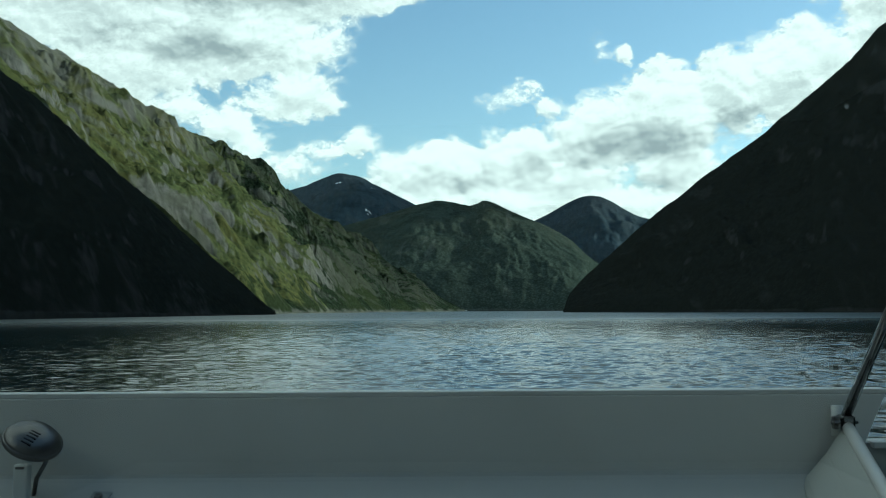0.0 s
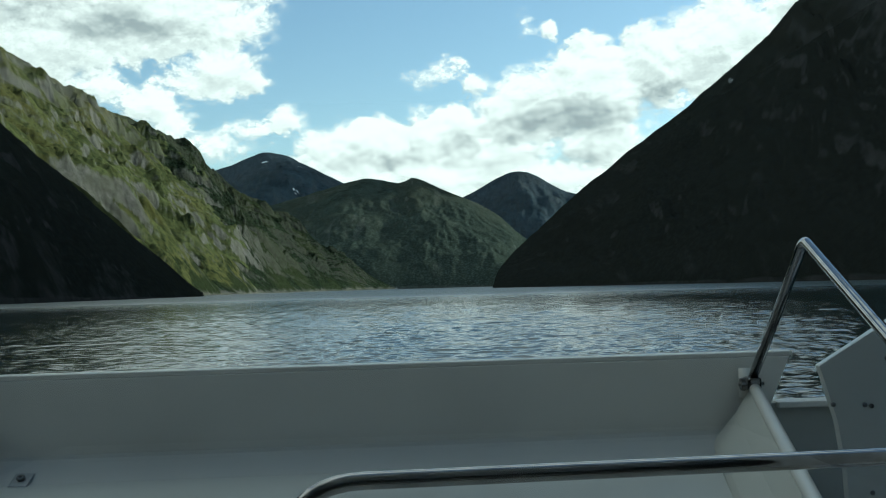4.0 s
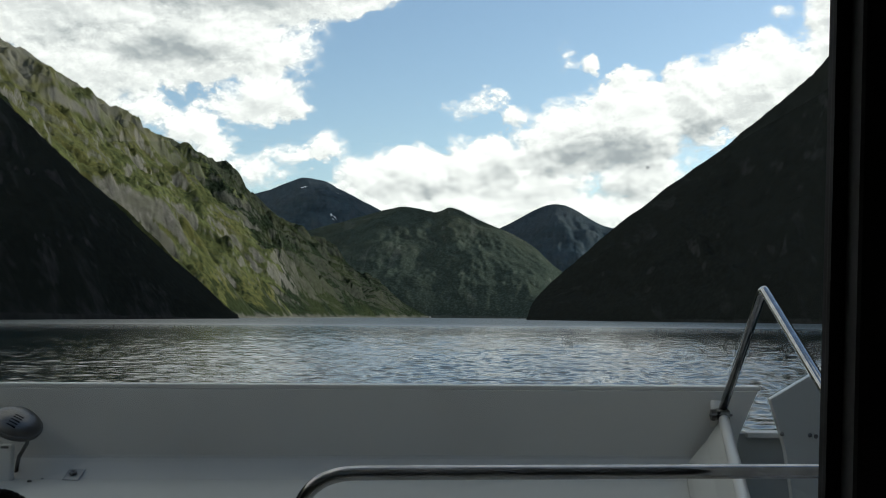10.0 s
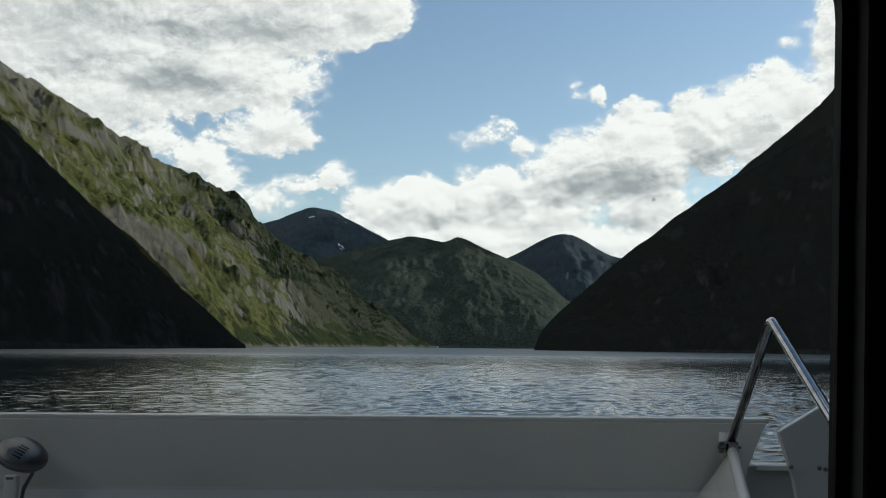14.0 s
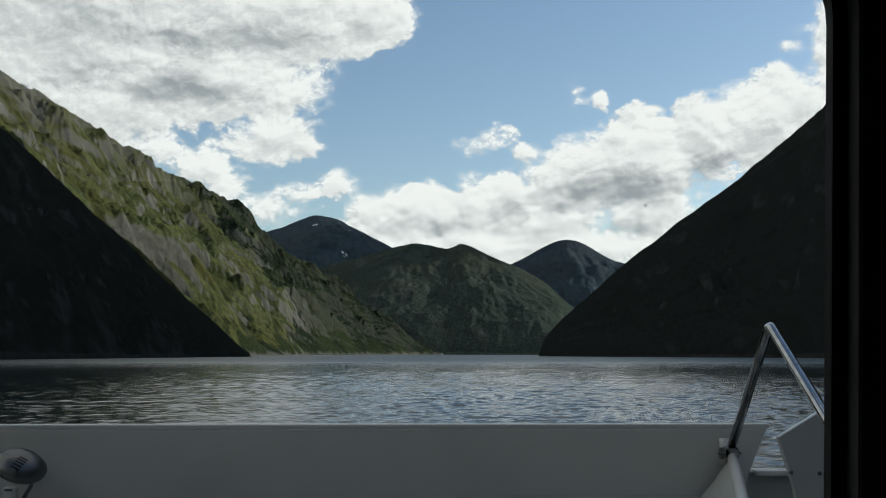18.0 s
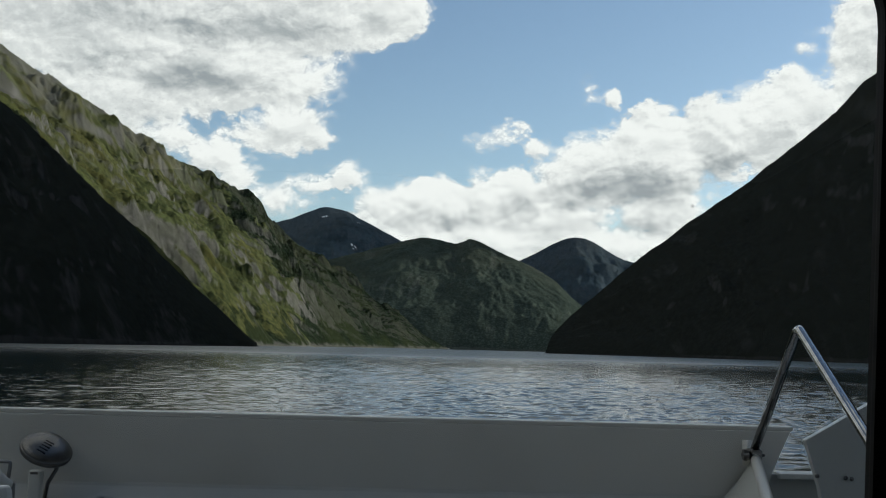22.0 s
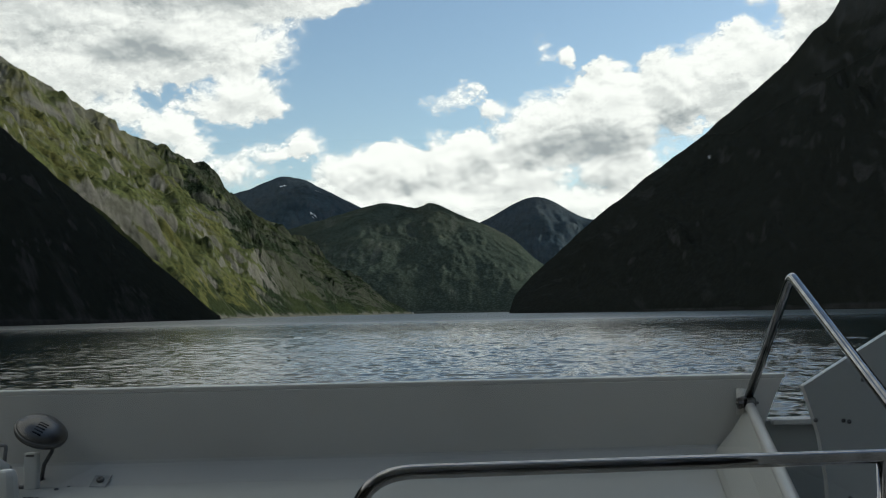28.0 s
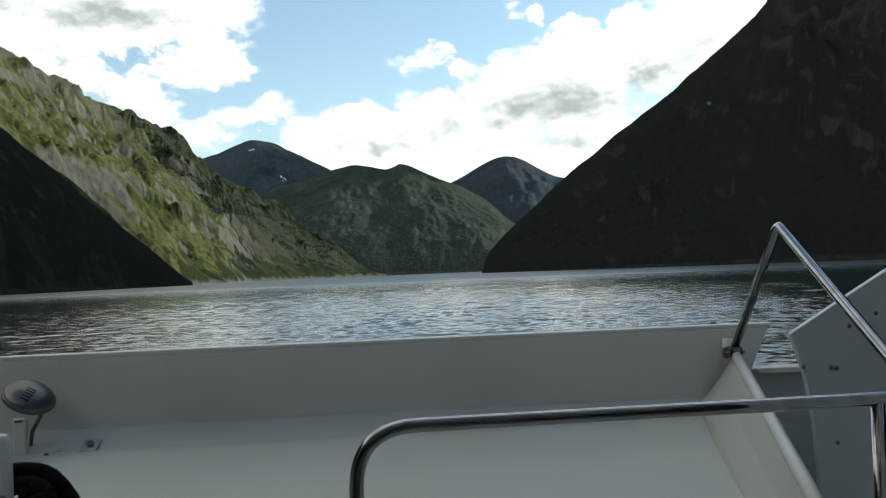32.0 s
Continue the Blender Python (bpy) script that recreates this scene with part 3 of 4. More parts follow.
tagged(mountain("unseen_shade_massif", SHADE_MASSIF, 120, 40, M_RIGHT, 30.0, 8.0, 0.95, 130, 240), "unseen high mountain added behind the spur to cast shade", "mountain", kind="structure")
tagged(mountain("hill_middle", MIDDLE_HILL, 420, 190, M_MID, 30.0, 5.0, 0.85, 20, 330, 60), "rounded wooded hill at the fjord's bend", "mountain", kind="structure")
tagged(mountain("peak_far_left", PEAK_LEFT, 260, 110, M_FAR, 60.0, 6.0, 0.9, 30, 420), "distant bare peak tinted haze blue-grey, with snow patches", "mountain", kind="structure")
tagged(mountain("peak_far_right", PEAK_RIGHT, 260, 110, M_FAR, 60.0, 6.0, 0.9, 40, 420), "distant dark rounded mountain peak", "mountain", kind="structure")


def water():
    az = np.radians(np.concatenate([np.arange(-180, -27, 4), np.arange(-27, 27, 0.115), np.arange(27, 180.1, 4)]))
    r = np.concatenate([[0.01, 4, 9], np.geomspace(13, 32, 190), np.geomspace(32.1, 200, 820)[1:], np.geomspace(200.8, 900, 400), np.geomspace(906, 2600, 70), [3200, 4000, 4860]])
    a, d = np.meshgrid(az, r)
    x, y = d * np.sin(a), d * np.cos(a)
    rng = np.random.RandomState(5)
    z = np.zeros_like(x)
    xw = x + 0.5 * np.sin(y * 0.31 + 1.0) + 0.4 * np.sin(x * 0.23 + y * 0.11)
    yw = y + 0.5 * np.sin(x * 0.27 + 2.0) + 0.3 * np.sin(x * 0.41 - y * 0.17)
    for length, height, count in ((6.5, 0.010, 8), (3.4, 0.010, 10), (1.9, 0.010, 14), (1.15, 0.0105, 18), (0.70, 0.0095, 22), (0.45, 0.0065, 24)):
        for _ in range(count):
            lam = length * rng.uniform(0.7, 1.4)
            th = rng.normal(1.62, 0.70)
            k = 2 * math.pi / lam
            fade = np.clip(1.7 - d * 0.0105 / lam, 0, 1) * np.clip((860 - d) / 360, 0, 1)
            z += height / math.sqrt(count) * 1.4 * np.sin(k * (xw * math.cos(th) + yw * math.sin(th)) + rng.uniform(0, 6.28)) * fade
    lee = 1 - 0.45 * np.clip((-np.degrees(a) - 6) / 12, 0, 1)
    gust = lee * (0.75 + 0.45 * np.sin(x * 0.021 + 0.8 + 1.3 * np.sin(y * 0.013)) * np.sin(y * 0.017 + 0.4 * np.sin(x * 0.03)))
    front = np.clip((27 - np.abs(np.degrees(a))) / 1.5, 0, 1) * np.clip((d - 12) / 3, 0, 1) * np.clip((2600 - d) / 300, 0, 1)
    pts = np.stack([x, y, WATER + z * gust * front], -1)
    return tagged(grid_object("water", pts, M_WATER), "dark rippled grey-blue fjord water", "water", kind="structure")


water()


def sky_backdrop():
    az, el = np.meshgrid(np.linspace(-215, 60, 140), np.linspace(-0.5, 86, 50))
    a, e = np.radians(az), np.radians(el)
    pts = 4860 * np.stack([np.sin(a) * np.cos(e), np.cos(a) * np.cos(e), np.sin(e)], -1)
    return tagged(grid_object("backdrop", pts, M_CLOUD, {"sky": np.stack([az, el], -1)}), "white and grey cumulus clouds in a blue sky", "clouds", kind="structure")


sky_backdrop()

# ---- the boat ----
SKEW = 0.039


def wall_y(x):
    return 3.30 + SKEW * x


def deck_z(y):
    return -0.503 - (3.2 - y) * 0.075


boat = thing("tour_boat", "white painted tour boat with a raised foredeck and dark cabin", "boat")

# front bulwark: inner face, cap, slanted end
E0, E1, E2 = (1.087, -0.217), (1.011, -0.374), (0.95, -0.50)
loop = [(-2.25, wall_y(-2.25), -0.232), (1.08, wall_y(1.08), -0.232), (E1[0], wall_y(E1[0]), E1[1]), (E2[0], wall_y(E2[0]), -0.62), (-2.25, wall_y(-2.25), -0.62)]
bulwark = part("front_bulwark", prism_bm(loop, (0, 0.055, 0), 0.004), M_WHITE, boat, "white painted front bulwark")
bm = prism_bm([(-2.25, wall_y(-2.25) + 0.0015, -0.2325), (1.088, wall_y(1.088) + 0.0015, -0.2325), (1.088, wall_y(1.088) + 0.065, -0.2325), (-2.25, wall_y(-2.25) + 0.065, -0.2325)], (0, 0, 0.014), 0.003)
part("cap_rail", bm, M_WHITE, bulwark)

# cove between bulwark and deck, and the deck itself
def strip(name, prof, material, label):
    bm = bmesh.new()
    ends = []
    for x in (-2.25, None):
        ends.append([bm.verts.new((x if x else 0.86 + (y - 3.3) * 0.2, y + SKEW * (x or 0.8), z)) for y, z in prof])
    for i in range(len(prof)):
        k = (i + 1) % len(prof)
        bm.faces.new((ends[0][i], ends[0][k], ends[1][k], ends[1][i]))
    bm.faces.new(ends[0])
    bm.faces.new(list(reversed(ends[1])))
    part(name, bm, material, boat, label)


strip("cove", [(3.302, -0.440), (3.297, -0.452), (3.284, -0.462), (3.201, -0.503), (3.201, -0.56), (3.302, -0.56)], M_COVE, "white sloping cove")
strip("deck", [(y, deck_z(y)) for y in (3.2, 3.1, 2.8, 2.5, 2.2, 1.9, 1.64)] + [(1.64, -0.80), (3.2, -0.80)], M_DECK, "white non-slip foredeck")

# coaming along the deck's starboard side, with the white pipe on its top
BASE = [Vector((0.845, 3.31, -0.455)), Vector((0.628, 2.19, deck_z(2.19) - 0.004)), Vector((0.53, 1.70, deck_z(1.70) - 0.004))]
TOP = [Vector((0.945, 3.30, -0.318)), Vector((0.70, 2.13, -0.467)), Vector((0.607, 1.70, -0.523))]
bm = bmesh.new()
sect = []
for b, t in zip(BASE, TOP):
    o = t + Vector((0.018, 0, 0))
    sect.append([bm.verts.new(p) for p in (b + Vector((-0.01, 0, -0.02)), b, b.lerp(t, 0.5) + Vector((0.004, 0, -0.004)), t, o, Vector((o.x + 0.01, o.y, -0.95)), Vector((b.x - 0.01, b.y, -0.95)))])
for a, b in zip(sect, sect[1:]):
    for k in range(7):
        bm.faces.new((a[k], a[(k + 1) % 7], b[(k + 1) % 7], b[k]))
bm.faces.new(sect[0])
bm.faces.new(list(reversed(sect[-1])))
coaming = part("side_coaming", bm, M_DECK, boat)
part("coaming_pipe", tube_bm([TOP[0] + Vector((0.004, -0.02, 0.004)), TOP[1] + Vector((0.004, 0, 0.004)), TOP[2] + Vector((0.004, 0, 0.004))], 0.0165, 14), M_WHITE, coaming, smooth=True)

# the pipe's upright end behind the rail clamp
part("pipe_end", tube_bm([(0.932, 3.312, -0.345), (0.934, 3.314, -0.262)], 0.0165, 14), M_WHITE, coaming, smooth=True)

# low outer bulwark and sunken side deck beyond the coaming, coloured for recess shade
low = part("low_bulwark", box_bm((0.93, 3.375, -0.95), (1.30, 3.42, -0.372), 0.004), M_RECESS_SHADE, boat, "lower bulwark, grey with the recess's shade in its colour")
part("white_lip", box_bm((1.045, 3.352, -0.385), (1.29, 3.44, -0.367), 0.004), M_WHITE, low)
part("side_deck", box_bm((0.60, 1.70, -0.99), (1.80, 3.42, -0.95), 0.004), M_RECESS_SHADE, boat)

# bolted side panel
pl = [(0.943, -0.216), (0.958, -0.262), (0.983, -0.349), (1.000, -0.469), (1.012, -0.742), (1.02, -0.95), (1.78, -0.95), (1.78, 0.273), (1.279, -0.020), (1.112, -0.117)]
panel = part("side_panel", prism_bm([(x, 2.78 + 0.02 * (x - 0.94), z) for x, z in pl], (0, 0.028, 0), 0.003), M_PANEL, boat, "white side panel with a sloping top edge")
for x, z in ((1.108, -0.203), (1.050, -0.312), (1.066, -0.315), (0.974, -0.309), (1.185, -0.170), (1.262, -0.133), (1.21, -0.31), (1.33, -0.22), (1.40, -0.12), (1.06, -0.52), (1.22, -0.52)):
    m = Matrix.Translation((x, 2.781 + 0.02 * (x - 0.94), z)) @ Matrix.Rotation(radians(90), 4, "X")
    part("bolt", lathe_bm([(0.0001, 0.006), (0.004, 0.0055), (0.0058, 0.003), (0.0062, -0.002), (0.0001, -0.002)], 12, m), M_BOLT, panel, smooth=True)

# hull down to and below the waterline
bm = bmesh.new()
rings = []
for z, grow in ((-0.83, 0.0), (-1.4, -0.10), (-2.0, -0.25), (-2.9, -0.55)):
    pts = [(-2.3 - grow, -6.0), (-2.3 - grow, 2.3 + grow), (-1.9 - grow, 3.30 + grow), (0.93, 3.36 + grow), (1.3 + grow * 0.5, 3.36 + grow), (1.8 + grow, 2.76 + grow), (1.9 + grow, 1.4), (1.9 + grow, -6.0)]
    rings.append([bm.verts.new((x, y, z)) for x, y in pts])
for a, b in zip(rings, rings[1:]):
    for k in range(len(a)):
        bm.faces.new((a[k], a[(k + 1) % len(a)], b[(k + 1) % len(a)], b[k]))
bm.faces.new(rings[-1])
bm.faces.new(list(reversed(rings[0])))
part("hull", bm, M_HULL, boat)
part("port_bulwark", box_bm((-2.31, -1.5, -0.95), (-2.255, 3.24, -0.23), 0.006), M_WHITE, boat)

# ---- cabin: dark room with the front window ----
WX = lambda z: (-0.826 - 0.089 * z, 0.668 + 0.041 * z)
ZB, ZT = -0.50, 0.655


def window_loop(grow, corner, steps=7):
    zb, zt = ZB - grow, ZT + grow
    cs = [(WX(zb)[0] - grow, zb), (WX(zb)[1] + grow, zb), (WX(zt)[1] + grow, zt), (WX(zt)[0] - grow, zt)]
    out = []
    for i in range(4):
        a, b, c = Vector(cs[i - 1]), Vector(cs[i]), Vector(cs[(i + 1) % 4])
        u, w = (a - b).normalized(), (c - b).normalized()
        for k in range(steps + 1):
            s = k / steps
            out.append((1 - s) ** 2 * (b + u * corner) + 2 * s * (1 - s) * b + s * s * (b + w * corner))
    return out


def ring_bm(inner, outer, y0, y1):
    bm = bmesh.new()
    vs = [[bm.verts.new((p[0], y, p[1])) for p in loop] for loop, y in ((inner, y0), (outer, y0), (outer, y1), (inner, y1))]
    n = len(inner)
    for a, b in zip(vs, vs[1:] + vs[:1]):
        for k in range(n):
            bm.faces.new((a[k], a[(k + 1) % n], b[(k + 1) % n], b[k]))
    return bm


def to_rect(loop, x0, x1, z0, z1):
    cx, cz = (x0 + x1) / 2, (z0 + z1) / 2
    out = []
    for p in loop:
        d = Vector((p[0] - cx, p[1] - cz))
        k = min(((x1 if d.x > 0 else x0) - cx) / d.x if abs(d.x) > 1e-6 else 1e9, ((z1 if d.y > 0 else z0) - cz) / d.y if abs(d.y) > 1e-6 else 1e9)
        out.append(Vector((cx + d.x * k, cz + d.y * k)))
    return out


hole = window_loop(0.031, 0.14)
front = ring_bm(hole, to_rect(hole, -1.95, 1.80, -1.35, 1.05), 1.545, 1.615)
cabin = thing("boat_cabin", "dark unlit boat cabin with black lining", "cabin", kind="structure")
part("wall_front", front, M_CABIN, cabin, "black cabin front wall")
skin = ring_bm(hole, to_rect(hole, -1.95, 1.80, -0.80, 1.05), 1.6155, 1.627)
part("outer_skin", skin, M_WHITE, cabin)
part("wall_port", box_bm((-1.99, -3.05, -1.40), (-1.95, 1.615, 1.06)), M_CABIN, cabin)
part("wall_starboard", box_bm((1.80, -3.05, -1.40), (1.84, 1.615, 1.06)), M_CABIN, cabin)
part("wall_back", box_bm((-1.95, -3.05, -1.35), (1.80, -3.0, 1.05)), M_CABIN, cabin)
part("floor", box_bm((-1.95, -3.0, -1.40), (1.80, 1.615, -1.35)), M_CABIN, cabin)
part("roof", box_bm((-2.02, -3.08, 1.05), (1.87, 1.70, 1.10), 0.01), M_WHITE, cabin)

window = thing("window_1", "black rubber framed cabin window with rounded corners", "window", kind="structure")
part("window_frame", ring_bm(window_loop(0.0, 0.11), window_loop(0.029, 0.137), 1.588, 1.622), M_BLACK, window)
part("window_trim", ring_bm(window_loop(0.024, 0.132), window_loop(0.0305, 0.1385), 1.541, 1.5875), M_TRIM, window, "dark grey inner trim")
pane = part("pane", prism_bm([(p[0], 1.601, p[1]) for p in window_loop(0.012, 0.12)], (0, 0.006, 0)), M_GLASS, window)
pane.visible_shadow = False

# a dried drop on the glass
m = Matrix.Translation((0.384, 1.6072, 0.244)) @ Matrix.Rotation(radians(-90), 4, "X")
drop = obj("water_drop", lathe_bm([(0.0012, 0.0001), (0.0016, 0.0008), (0.0022, 0.0010), (0.0028, 0.0006), (0.0030, 0.0)], 18, m), M_DROP)
tagged(drop, "small pale dried drop ring on the window glass", "drop", "drops on the glass")
second = obj("water_drop", lathe_bm([(0.0012, 0.0001), (0.0016, 0.0008), (0.0022, 0.0010), (0.0028, 0.0006), (0.0030, 0.0)], 18, Matrix.Translation((-0.516, 0, 0.347)) @ m), M_DROP)
tagged(second, "small dark-edged drop ring high on the window glass", "drop", "drops on the glass")

# ---- handrail ----
rail = thing("handrail", "polished stainless steel tube handrail on the foredeck", "handrail")
R = 0.0138
ry = lambda x: 1.905 + 0.06 * x
path = rounded([(-0.217, ry(-0.217), deck_z(1.89) + 0.004), (-0.217, ry(-0.217), -0.292), (0.885, ry(0.885), -0.289), (0.962, 2.89, 0.088), (0.944, 3.285, -0.298)], [0.115, 0.055, 0.045], 10)
part("rail_tube", tube_bm(path, R, 20), M_STEEL, rail, smooth=True)
part("post", tube_bm([(0.795, ry(0.795), -0.294), (0.792, ry(0.795), -0.955)], R, 18), M_STEEL, rail, smooth=True)
part("foot_flange", lathe_bm([(0.0001, 0.0), (0.036, 0.0), (0.036, 0.006), (0.02, 0.012), (0.0165, 0.03), (0.0001, 0.03)], 24, Matrix.Translation((-0.217, ry(-0.217), deck_z(1.89) - 0.004))), M_STEEL, rail, smooth=True)
clamp = part("clamp", box_bm((0.924, 3.250, -0.322), (0.964, 3.312, -0.284), 0.008), M_STEEL, rail)
star = bmesh.new()
pts = [((0.021 if k % 2 == 0 else 0.0125) * math.cos(math.pi * k / 6), (0.021 if k % 2 == 0 else 0.0125) * math.sin(math.pi * k / 6)) for k in range(12)]
star = prism_bm([(0.905, 3.262 + a * 0.9, -0.303 + c) for a, c in pts], (0.012, 0, 0), 0.0015)
part("star_knob", star, M_LAMP, clamp, "dull star-shaped clamping knob")
part("clamp_bolt", tube_bm([(0.900, 3.262, -0.303), (0.972, 3.262, -0.303)], 0.005, 10), M_BOLT, clamp, smooth=True)

# ---- searchlight on the bulwark ----
light = thing("searchlight", "round dark chrome searchlight tilted on a short stem", "searchlight")
lm = Matrix.Translation((-1.238, 3.13, -0.330)) @ Matrix.Rotation(radians(25), 4, "Y") @ Matrix.Rotation(radians(22), 4, "X") @ Matrix.Diagonal((0.93, 0.93, 0.66, 1))
shell = part("housing", lathe_bm([(0.0001, 0.052), (0.030, 0.049), (0.058, 0.036), (0.076, 0.014), (0.082, 0.0), (0.082, -0.016), (0.0001, -0.016)], 36, lm), M_LAMP, light, smooth=True)
part("rim", lathe_bm([(0.080, 0.004), (0.0835, 0.002), (0.0845, -0.008), (0.082, -0.020), (0.078, -0.020), (0.078, 0.004)], 36, lm), M_LAMP, shell, "dark chrome rim", smooth=True)
for k in range(5):
    yk = -0.057 + k * 0.0115
    zk = float(np.interp(math.hypot(0.012, yk), (0.0, 0.030, 0.058, 0.076), (0.0532, 0.0502, 0.0372, 0.0152)))
    s = box_bm((-0.008, yk - 0.0028, zk - 0.02), (0.022, yk + 0.0028, zk), 0.001)
    bmesh.ops.transform(s, matrix=lm, verts=s.verts)
    part("vent_slot", s, M_BLACK, shell)
part("stem", tube_bm([(-1.206, 3.14, -0.355), (-1.216, 3.16, -0.395), (-1.250, 3.185, -0.44), (-1.262, 3.19, -0.505)], 0.006, 12), M_BOLT, light, smooth=True)
part("foot", lathe_bm([(0.0001, 0.0), (0.028, 0.0), (0.028, 0.006), (0.012, 0.014), (0.0001, 0.014)], 20, Matrix.Translation((-1.262, 3.188, -0.508))), M_GREY, light, smooth=True)

# ---- white switch box under the light ----
bx = thing("bracket_box", "narrow white upright box with a slot in its top", "box")
body = part("body", box_bm((-1.292, 3.130, -0.515), (-1.251, 3.160, -0.396), 0.006), M_PLASTIC, bx)
part("slot", box_bm((-1.284, 3.128, -0.408), (-1.260, 3.131, -0.401), 0.0006), M_BOLT, body, "dark slot")
part("base_lug", box_bm((-1.318, 3.135, -0.512), (-1.294, 3.16, -0.495), 0.003), M_BOLT, bx)

# ---- white horn in a dark bail ----
horn = thing("deck_horn", "white flared horn cup held in a dark square bail", "horn")
hm = Matrix.Translation((-1.315, 2.97, -0.405)) @ Matrix.Rotation(radians(66), 4, "X") @ Matrix.Rotation(radians(-22), 4, "Y") @ Matrix.Scale(0.82, 4)
part("cup", lathe_bm([(0.018, -0.06), (0.022, -0.03), (0.030, 0.0), (0.042, 0.028), (0.044, 0.030), (0.036, 0.026), (0.020, 0.0), (0.0001, -0.004)], 28, hm), M_PLASTIC, horn, smooth=True)
part("inner_ring", lathe_bm([(0.0001, 0.012), (0.008, 0.012), (0.012, 0.006), (0.012, -0.002), (0.0001, -0.002)], 18, hm), M_GREY, horn, smooth=True)
fr = rounded([(-1.37, 3.05, -0.43), (-1.36, 3.05, -0.362), (-1.311, 3.05, -0.363), (-1.319, 3.05, -0.44)], 0.008, 4)
part("bail", tube_bm(fr, 0.0055, 8), M_GREY, horn, smooth=True)
part("stand", box_bm((-1.345, 3.03, -0.515), (-1.30, 3.07, -0.425), 0.004), M_GREY, horn)

# ---- mooring post with black rope ----
post = thing("mooring_post", "white round-headed mooring post on the foredeck", "bollard")
pm = Matrix.Translation((-1.032, 2.37, -0.512)) @ Matrix.Rotation(radians(-3), 4, "Y") @ Matrix.Diagonal((0.94, 0.94, 1.0, 1))
part("post_body", lathe_bm([(0.0001, 0.0), (0.021, 0.0), (0.022, 0.03), (0.0245, 0.075), (0.0265, 0.12), (0.0265, 0.145), (0.025, 0.160), (0.021, 0.170), (0.017, 0.174), (0.0001, 0.176)], 10, pm), M_PLASTIC, post, smooth=False)
part("base_block", prism_bm([(-1.074, 2.335, -0.498), (-0.998, 2.335, -0.496), (-0.992, 2.335, -0.60), (-1.08, 2.335, -0.60)], (0, 0.075, 0), 0.006), M_PLASTIC, post)
part("pivot_bolt", lathe_bm([(0.0001, 0.006), (0.006, 0.005), (0.008, 0.0), (0.0001, -0.004)], 12, Matrix.Translation((-1.030, 2.348, -0.478)) @ Matrix.Rotation(radians(90), 4, "X")), M_BOLT, post, smooth=True)


def rope_bm(line, radius, strands=3, turns_per_m=26.0, closed=False):
    pts = [Vector(p) for p in line]
    fine = []
    for a, b in zip(pts, pts[1:]):
        k = max(1, int((b - a).length / 0.006))
        fine += [a.lerp(b, i / k) for i in range(k)]
    fine.append(pts[-1])
    bm = bmesh.new()
    for s in range(strands):
        out, run, side = [], 0.0, None
        for i, p in enumerate(fine):
            d = (fine[min(i + 1, len(fine) - 1)] - fine[max(i - 1, 0)]).normalized()
            if i:
                run += (p - fine[i - 1]).length
            side = d.orthogonal().normalized() if side is None else (side - d * side.dot(d)).normalized()
            ang = run * turns_per_m * 2 * math.pi + s * 2 * math.pi / strands
            out.append(p + (side * math.cos(ang) + d.cross(side) * math.sin(ang)) * radius * 0.52)
        tube_bm(out, radius * 0.60, 8, bm=bm)
    return bm


def smooth_line(points, per=10):
    return [Vector(p) for p in spread(points, per * len(points))]


rope = thing("mooring_rope", "thick black mooring rope in loose loops round the post", "rope")
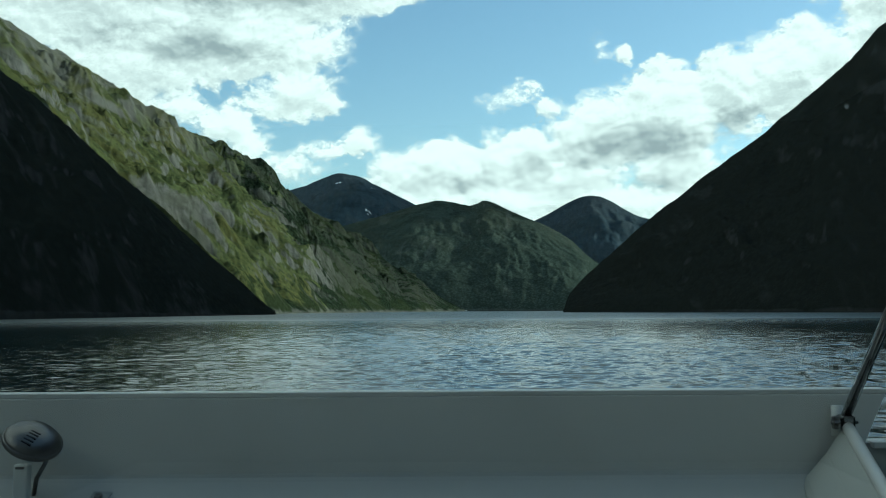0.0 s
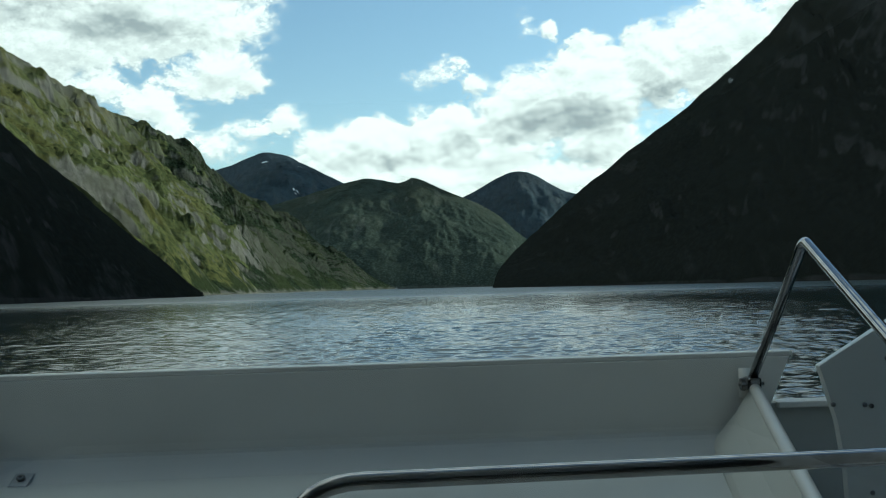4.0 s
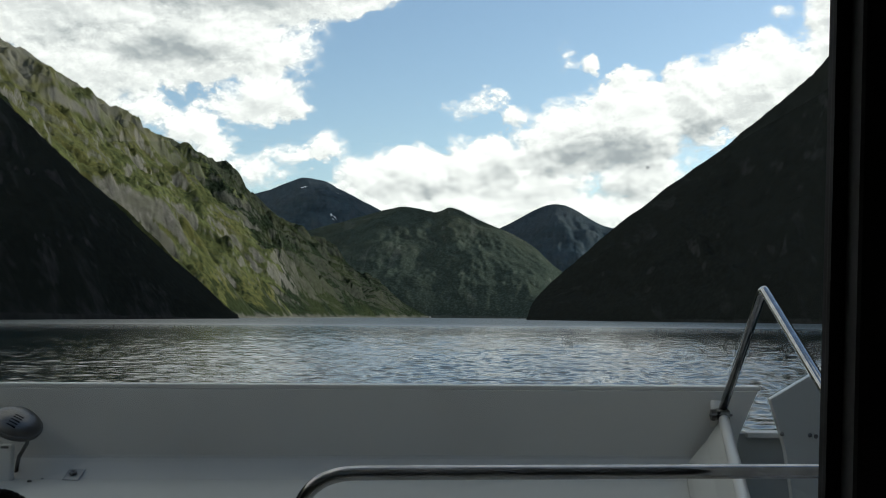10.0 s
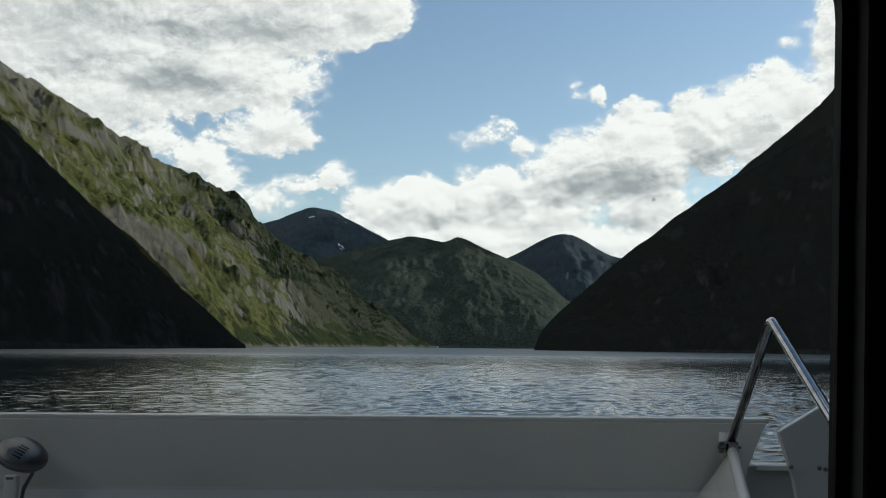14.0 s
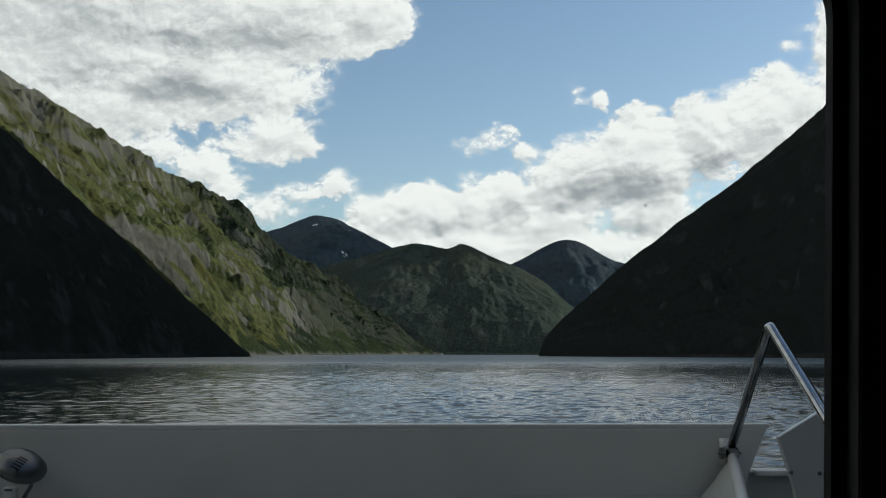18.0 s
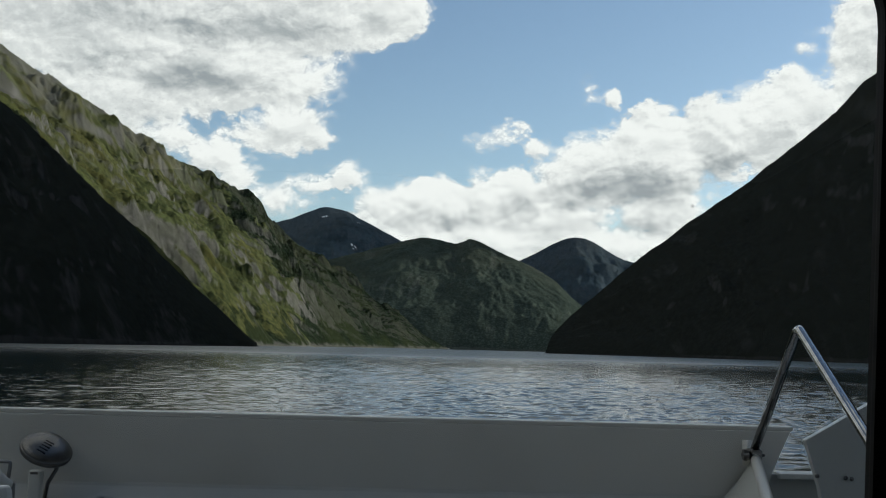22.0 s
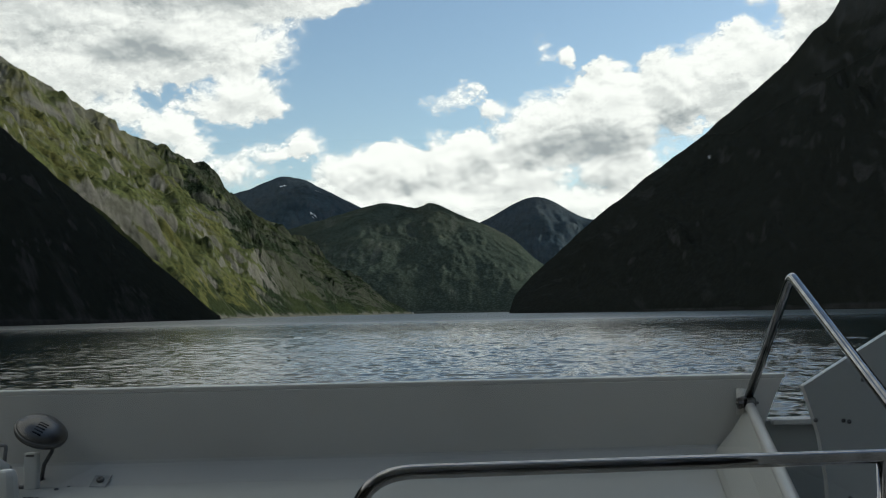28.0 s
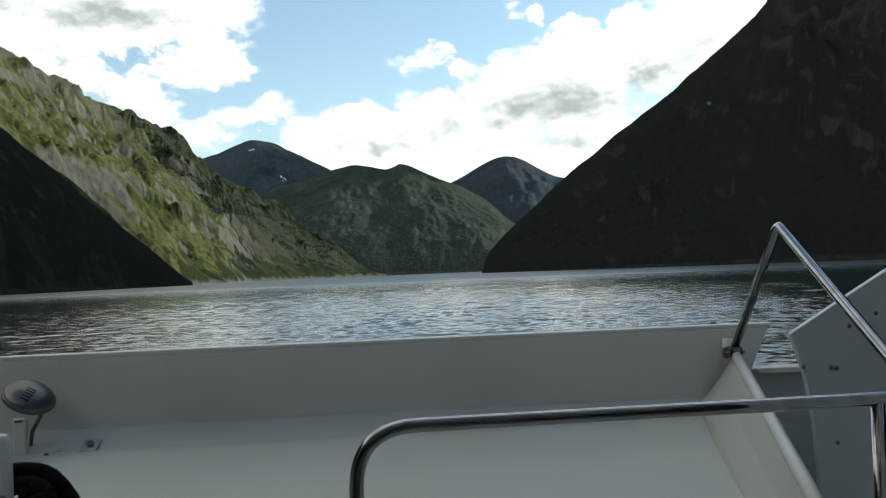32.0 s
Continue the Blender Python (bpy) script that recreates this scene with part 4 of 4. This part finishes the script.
ROPE_RUNS = (
    ("arch_loop", 0.0205, [(-1.14, 2.47, -0.56), (-1.117, 2.46, -0.462), (-1.088, 2.46, -0.446), (-1.046, 2.46, -0.439), (-1.004, 2.46, -0.439), (-0.967, 2.46, -0.449), (-0.936, 2.45, -0.473), (-0.910, 2.44, -0.505), (-0.891, 2.42, -0.530)]),
    ("inner_loop", 0.0200, [(-1.12, 2.45, -0.53), (-1.086, 2.45, -0.482), (-1.033, 2.44, -0.467), (-0.986, 2.43, -0.466), (-0.955, 2.41, -0.482), (-0.938, 2.38, -0.510), (-0.925, 2.33, -0.535), (-0.910, 2.26, -0.545), (-0.90, 2.20, -0.555)]),
    ("back_run", 0.0195, [(-1.12, 2.50, -0.50), (-1.05, 2.49, -0.478), (-0.98, 2.48, -0.485), (-0.95, 2.46, -0.52), (-0.97, 2.44, -0.54)]),
    ("hanging_run", 0.0130, [(-1.002, 2.42, -0.471), (-1.002, 2.39, -0.505), (-0.986, 2.34, -0.532), (-0.970, 2.28, -0.540), (-0.955, 2.22, -0.548)]),
    ("middle_run", 0.0190, [(-0.985, 2.42, -0.468), (-0.962, 2.40, -0.503), (-0.945, 2.36, -0.530), (-0.930, 2.28, -0.542), (-0.925, 2.20, -0.548)]),
    ("cross_run", 0.0125, [(-1.085, 2.330, -0.512), (-1.057, 2.318, -0.508), (-1.023, 2.315, -0.503), (-0.989, 2.325, -0.496), (-0.95, 2.37, -0.484)]),
    ("side_run", 0.0180, [(-1.085, 2.34, -0.515), (-1.065, 2.33, -0.520), (-1.034, 2.312, -0.536), (-1.010, 2.24, -0.542)]),
    ("low_run", 0.0160, [(-1.10, 2.22, -0.545), (-1.037, 2.224, -0.543), (-0.991, 2.233, -0.543), (-0.962, 2.257, -0.542), (-0.914, 2.276, -0.541), (-0.873, 2.304, -0.540)]),
    ("deck_run", 0.0195, [(-1.10, 2.14, -0.550), (-1.001, 2.141, -0.550), (-0.957, 2.149, -0.549), (-0.929, 2.172, -0.546), (-0.879, 2.181, -0.546), (-0.84, 2.156, -0.549)]),
    ("near_run", 0.0195, [(-1.08, 2.06, -0.555), (-0.965, 2.056, -0.557), (-0.913, 2.075, -0.556), (-0.862, 2.076, -0.556), (-0.82, 2.112, -0.553)]),
    ("small_bight", 0.0125, [(-0.955, 2.38, -0.530), (-0.927, 2.385, -0.538), (-0.891, 2.372, -0.540), (-0.861, 2.337, -0.543), (-0.838, 2.283, -0.547), (-0.829, 2.232, -0.551), (-0.845, 2.207, -0.552), (-0.90, 2.211, -0.552)]),
)
for run_name, rr, run_line in ROPE_RUNS:
    part(run_name, rope_bm(smooth_line(run_line), rr), M_ROPE, rope, smooth=True)

# white hatch lid under the rope
lid = prism_bm([(x, y, deck_z(y) + 0.012) for x, y in ((-1.62, 2.60), (-0.934, 2.60), (-0.527, 2.10), (-1.62, 2.10))], (0, 0, -0.04), 0.004)
part("hatch_lid", lid, M_WHITE, boat, "flat white hatch lid")

# ---- hatch handle ----
hh = thing("hatch_handle", "bent stainless rod handle on a hatch stem", "handle")
bar = rounded([(-0.661, 2.27, -0.488), (-0.657, 2.27, -0.549), (-0.530, 2.27, -0.545)], 0.016, 6)
part("bar", tube_bm(bar, 0.0056, 12), M_STEEL, hh, smooth=True)
part("stem", lathe_bm([(0.0001, 0.0), (0.02, 0.0), (0.02, 0.004), (0.010, 0.010), (0.0095, 0.033), (0.0001, 0.033)], 16, Matrix.Translation((-0.592, 2.27, -0.578))), M_STEEL, hh, smooth=True)

# ---- deck plate ----
dp = thing("deck_plate", "small square steel plate with a ring bolt", "plate")
tilt = Matrix.Translation((-1.074, 3.170, -0.4915)) @ Matrix.Rotation(radians(26), 4, "X") @ Matrix.Rotation(radians(-4), 4, "Z")
pb = box_bm((-0.025, -0.030, -0.003), (0.025, 0.030, 0.003), 0.0015)
bmesh.ops.transform(pb, matrix=tilt, verts=pb.verts)
part("plate", pb, M_PLATE, dp)
part("ring_bolt", lathe_bm([(0.004, 0.003), (0.010, 0.004), (0.012, 0.010), (0.009, 0.014), (0.004, 0.012), (0.0035, 0.003)], 18, tilt), M_BOLT, dp, smooth=True)
# small screws by the searchlight
for x, y in ((-1.19, 3.12), (-1.165, 3.16)):
    sc = obj("deck_screw", lathe_bm([(0.0001, 0.006), (0.006, 0.005), (0.008, 0.0), (0.0001, -0.002)], 12, Matrix.Translation((x, y, -0.506))), M_BOLT)
    tagged(sc, "small dark screw head in the white deck", "screw", "deck screws")

# ---- small far things ----
def farmhouse(az, dist, height, w, d, h, turn):
    """A small house with a pitched roof on the far slope."""
    a = radians(az)
    e = thing("farmhouse", "tiny pale wooden farmhouse on the far shore", "house", "far shore houses", at=(dist * math.sin(a), dist * math.cos(a), height))
    e.rotation_euler = (0, 0, turn)
    part("wall", box_bm((-w / 2, -d / 2, -6), (w / 2, d / 2, h)), M_PLASTIC, e)
    part("roof", prism_bm([(-w / 2 - 0.4, -d / 2 - 0.5, h), (-w / 2 - 0.4, d / 2 + 0.5, h), (-w / 2 - 0.4, 0, h + d * 0.45)], (w + 0.8, 0, 0)), M_GREY, e)


farmhouse(-2.60, 2484, 39.0, 7, 5, 2.4, 0.3)
farmhouse(-0.70, 2556, -2.3, 4, 3, 2.0, 0.2)
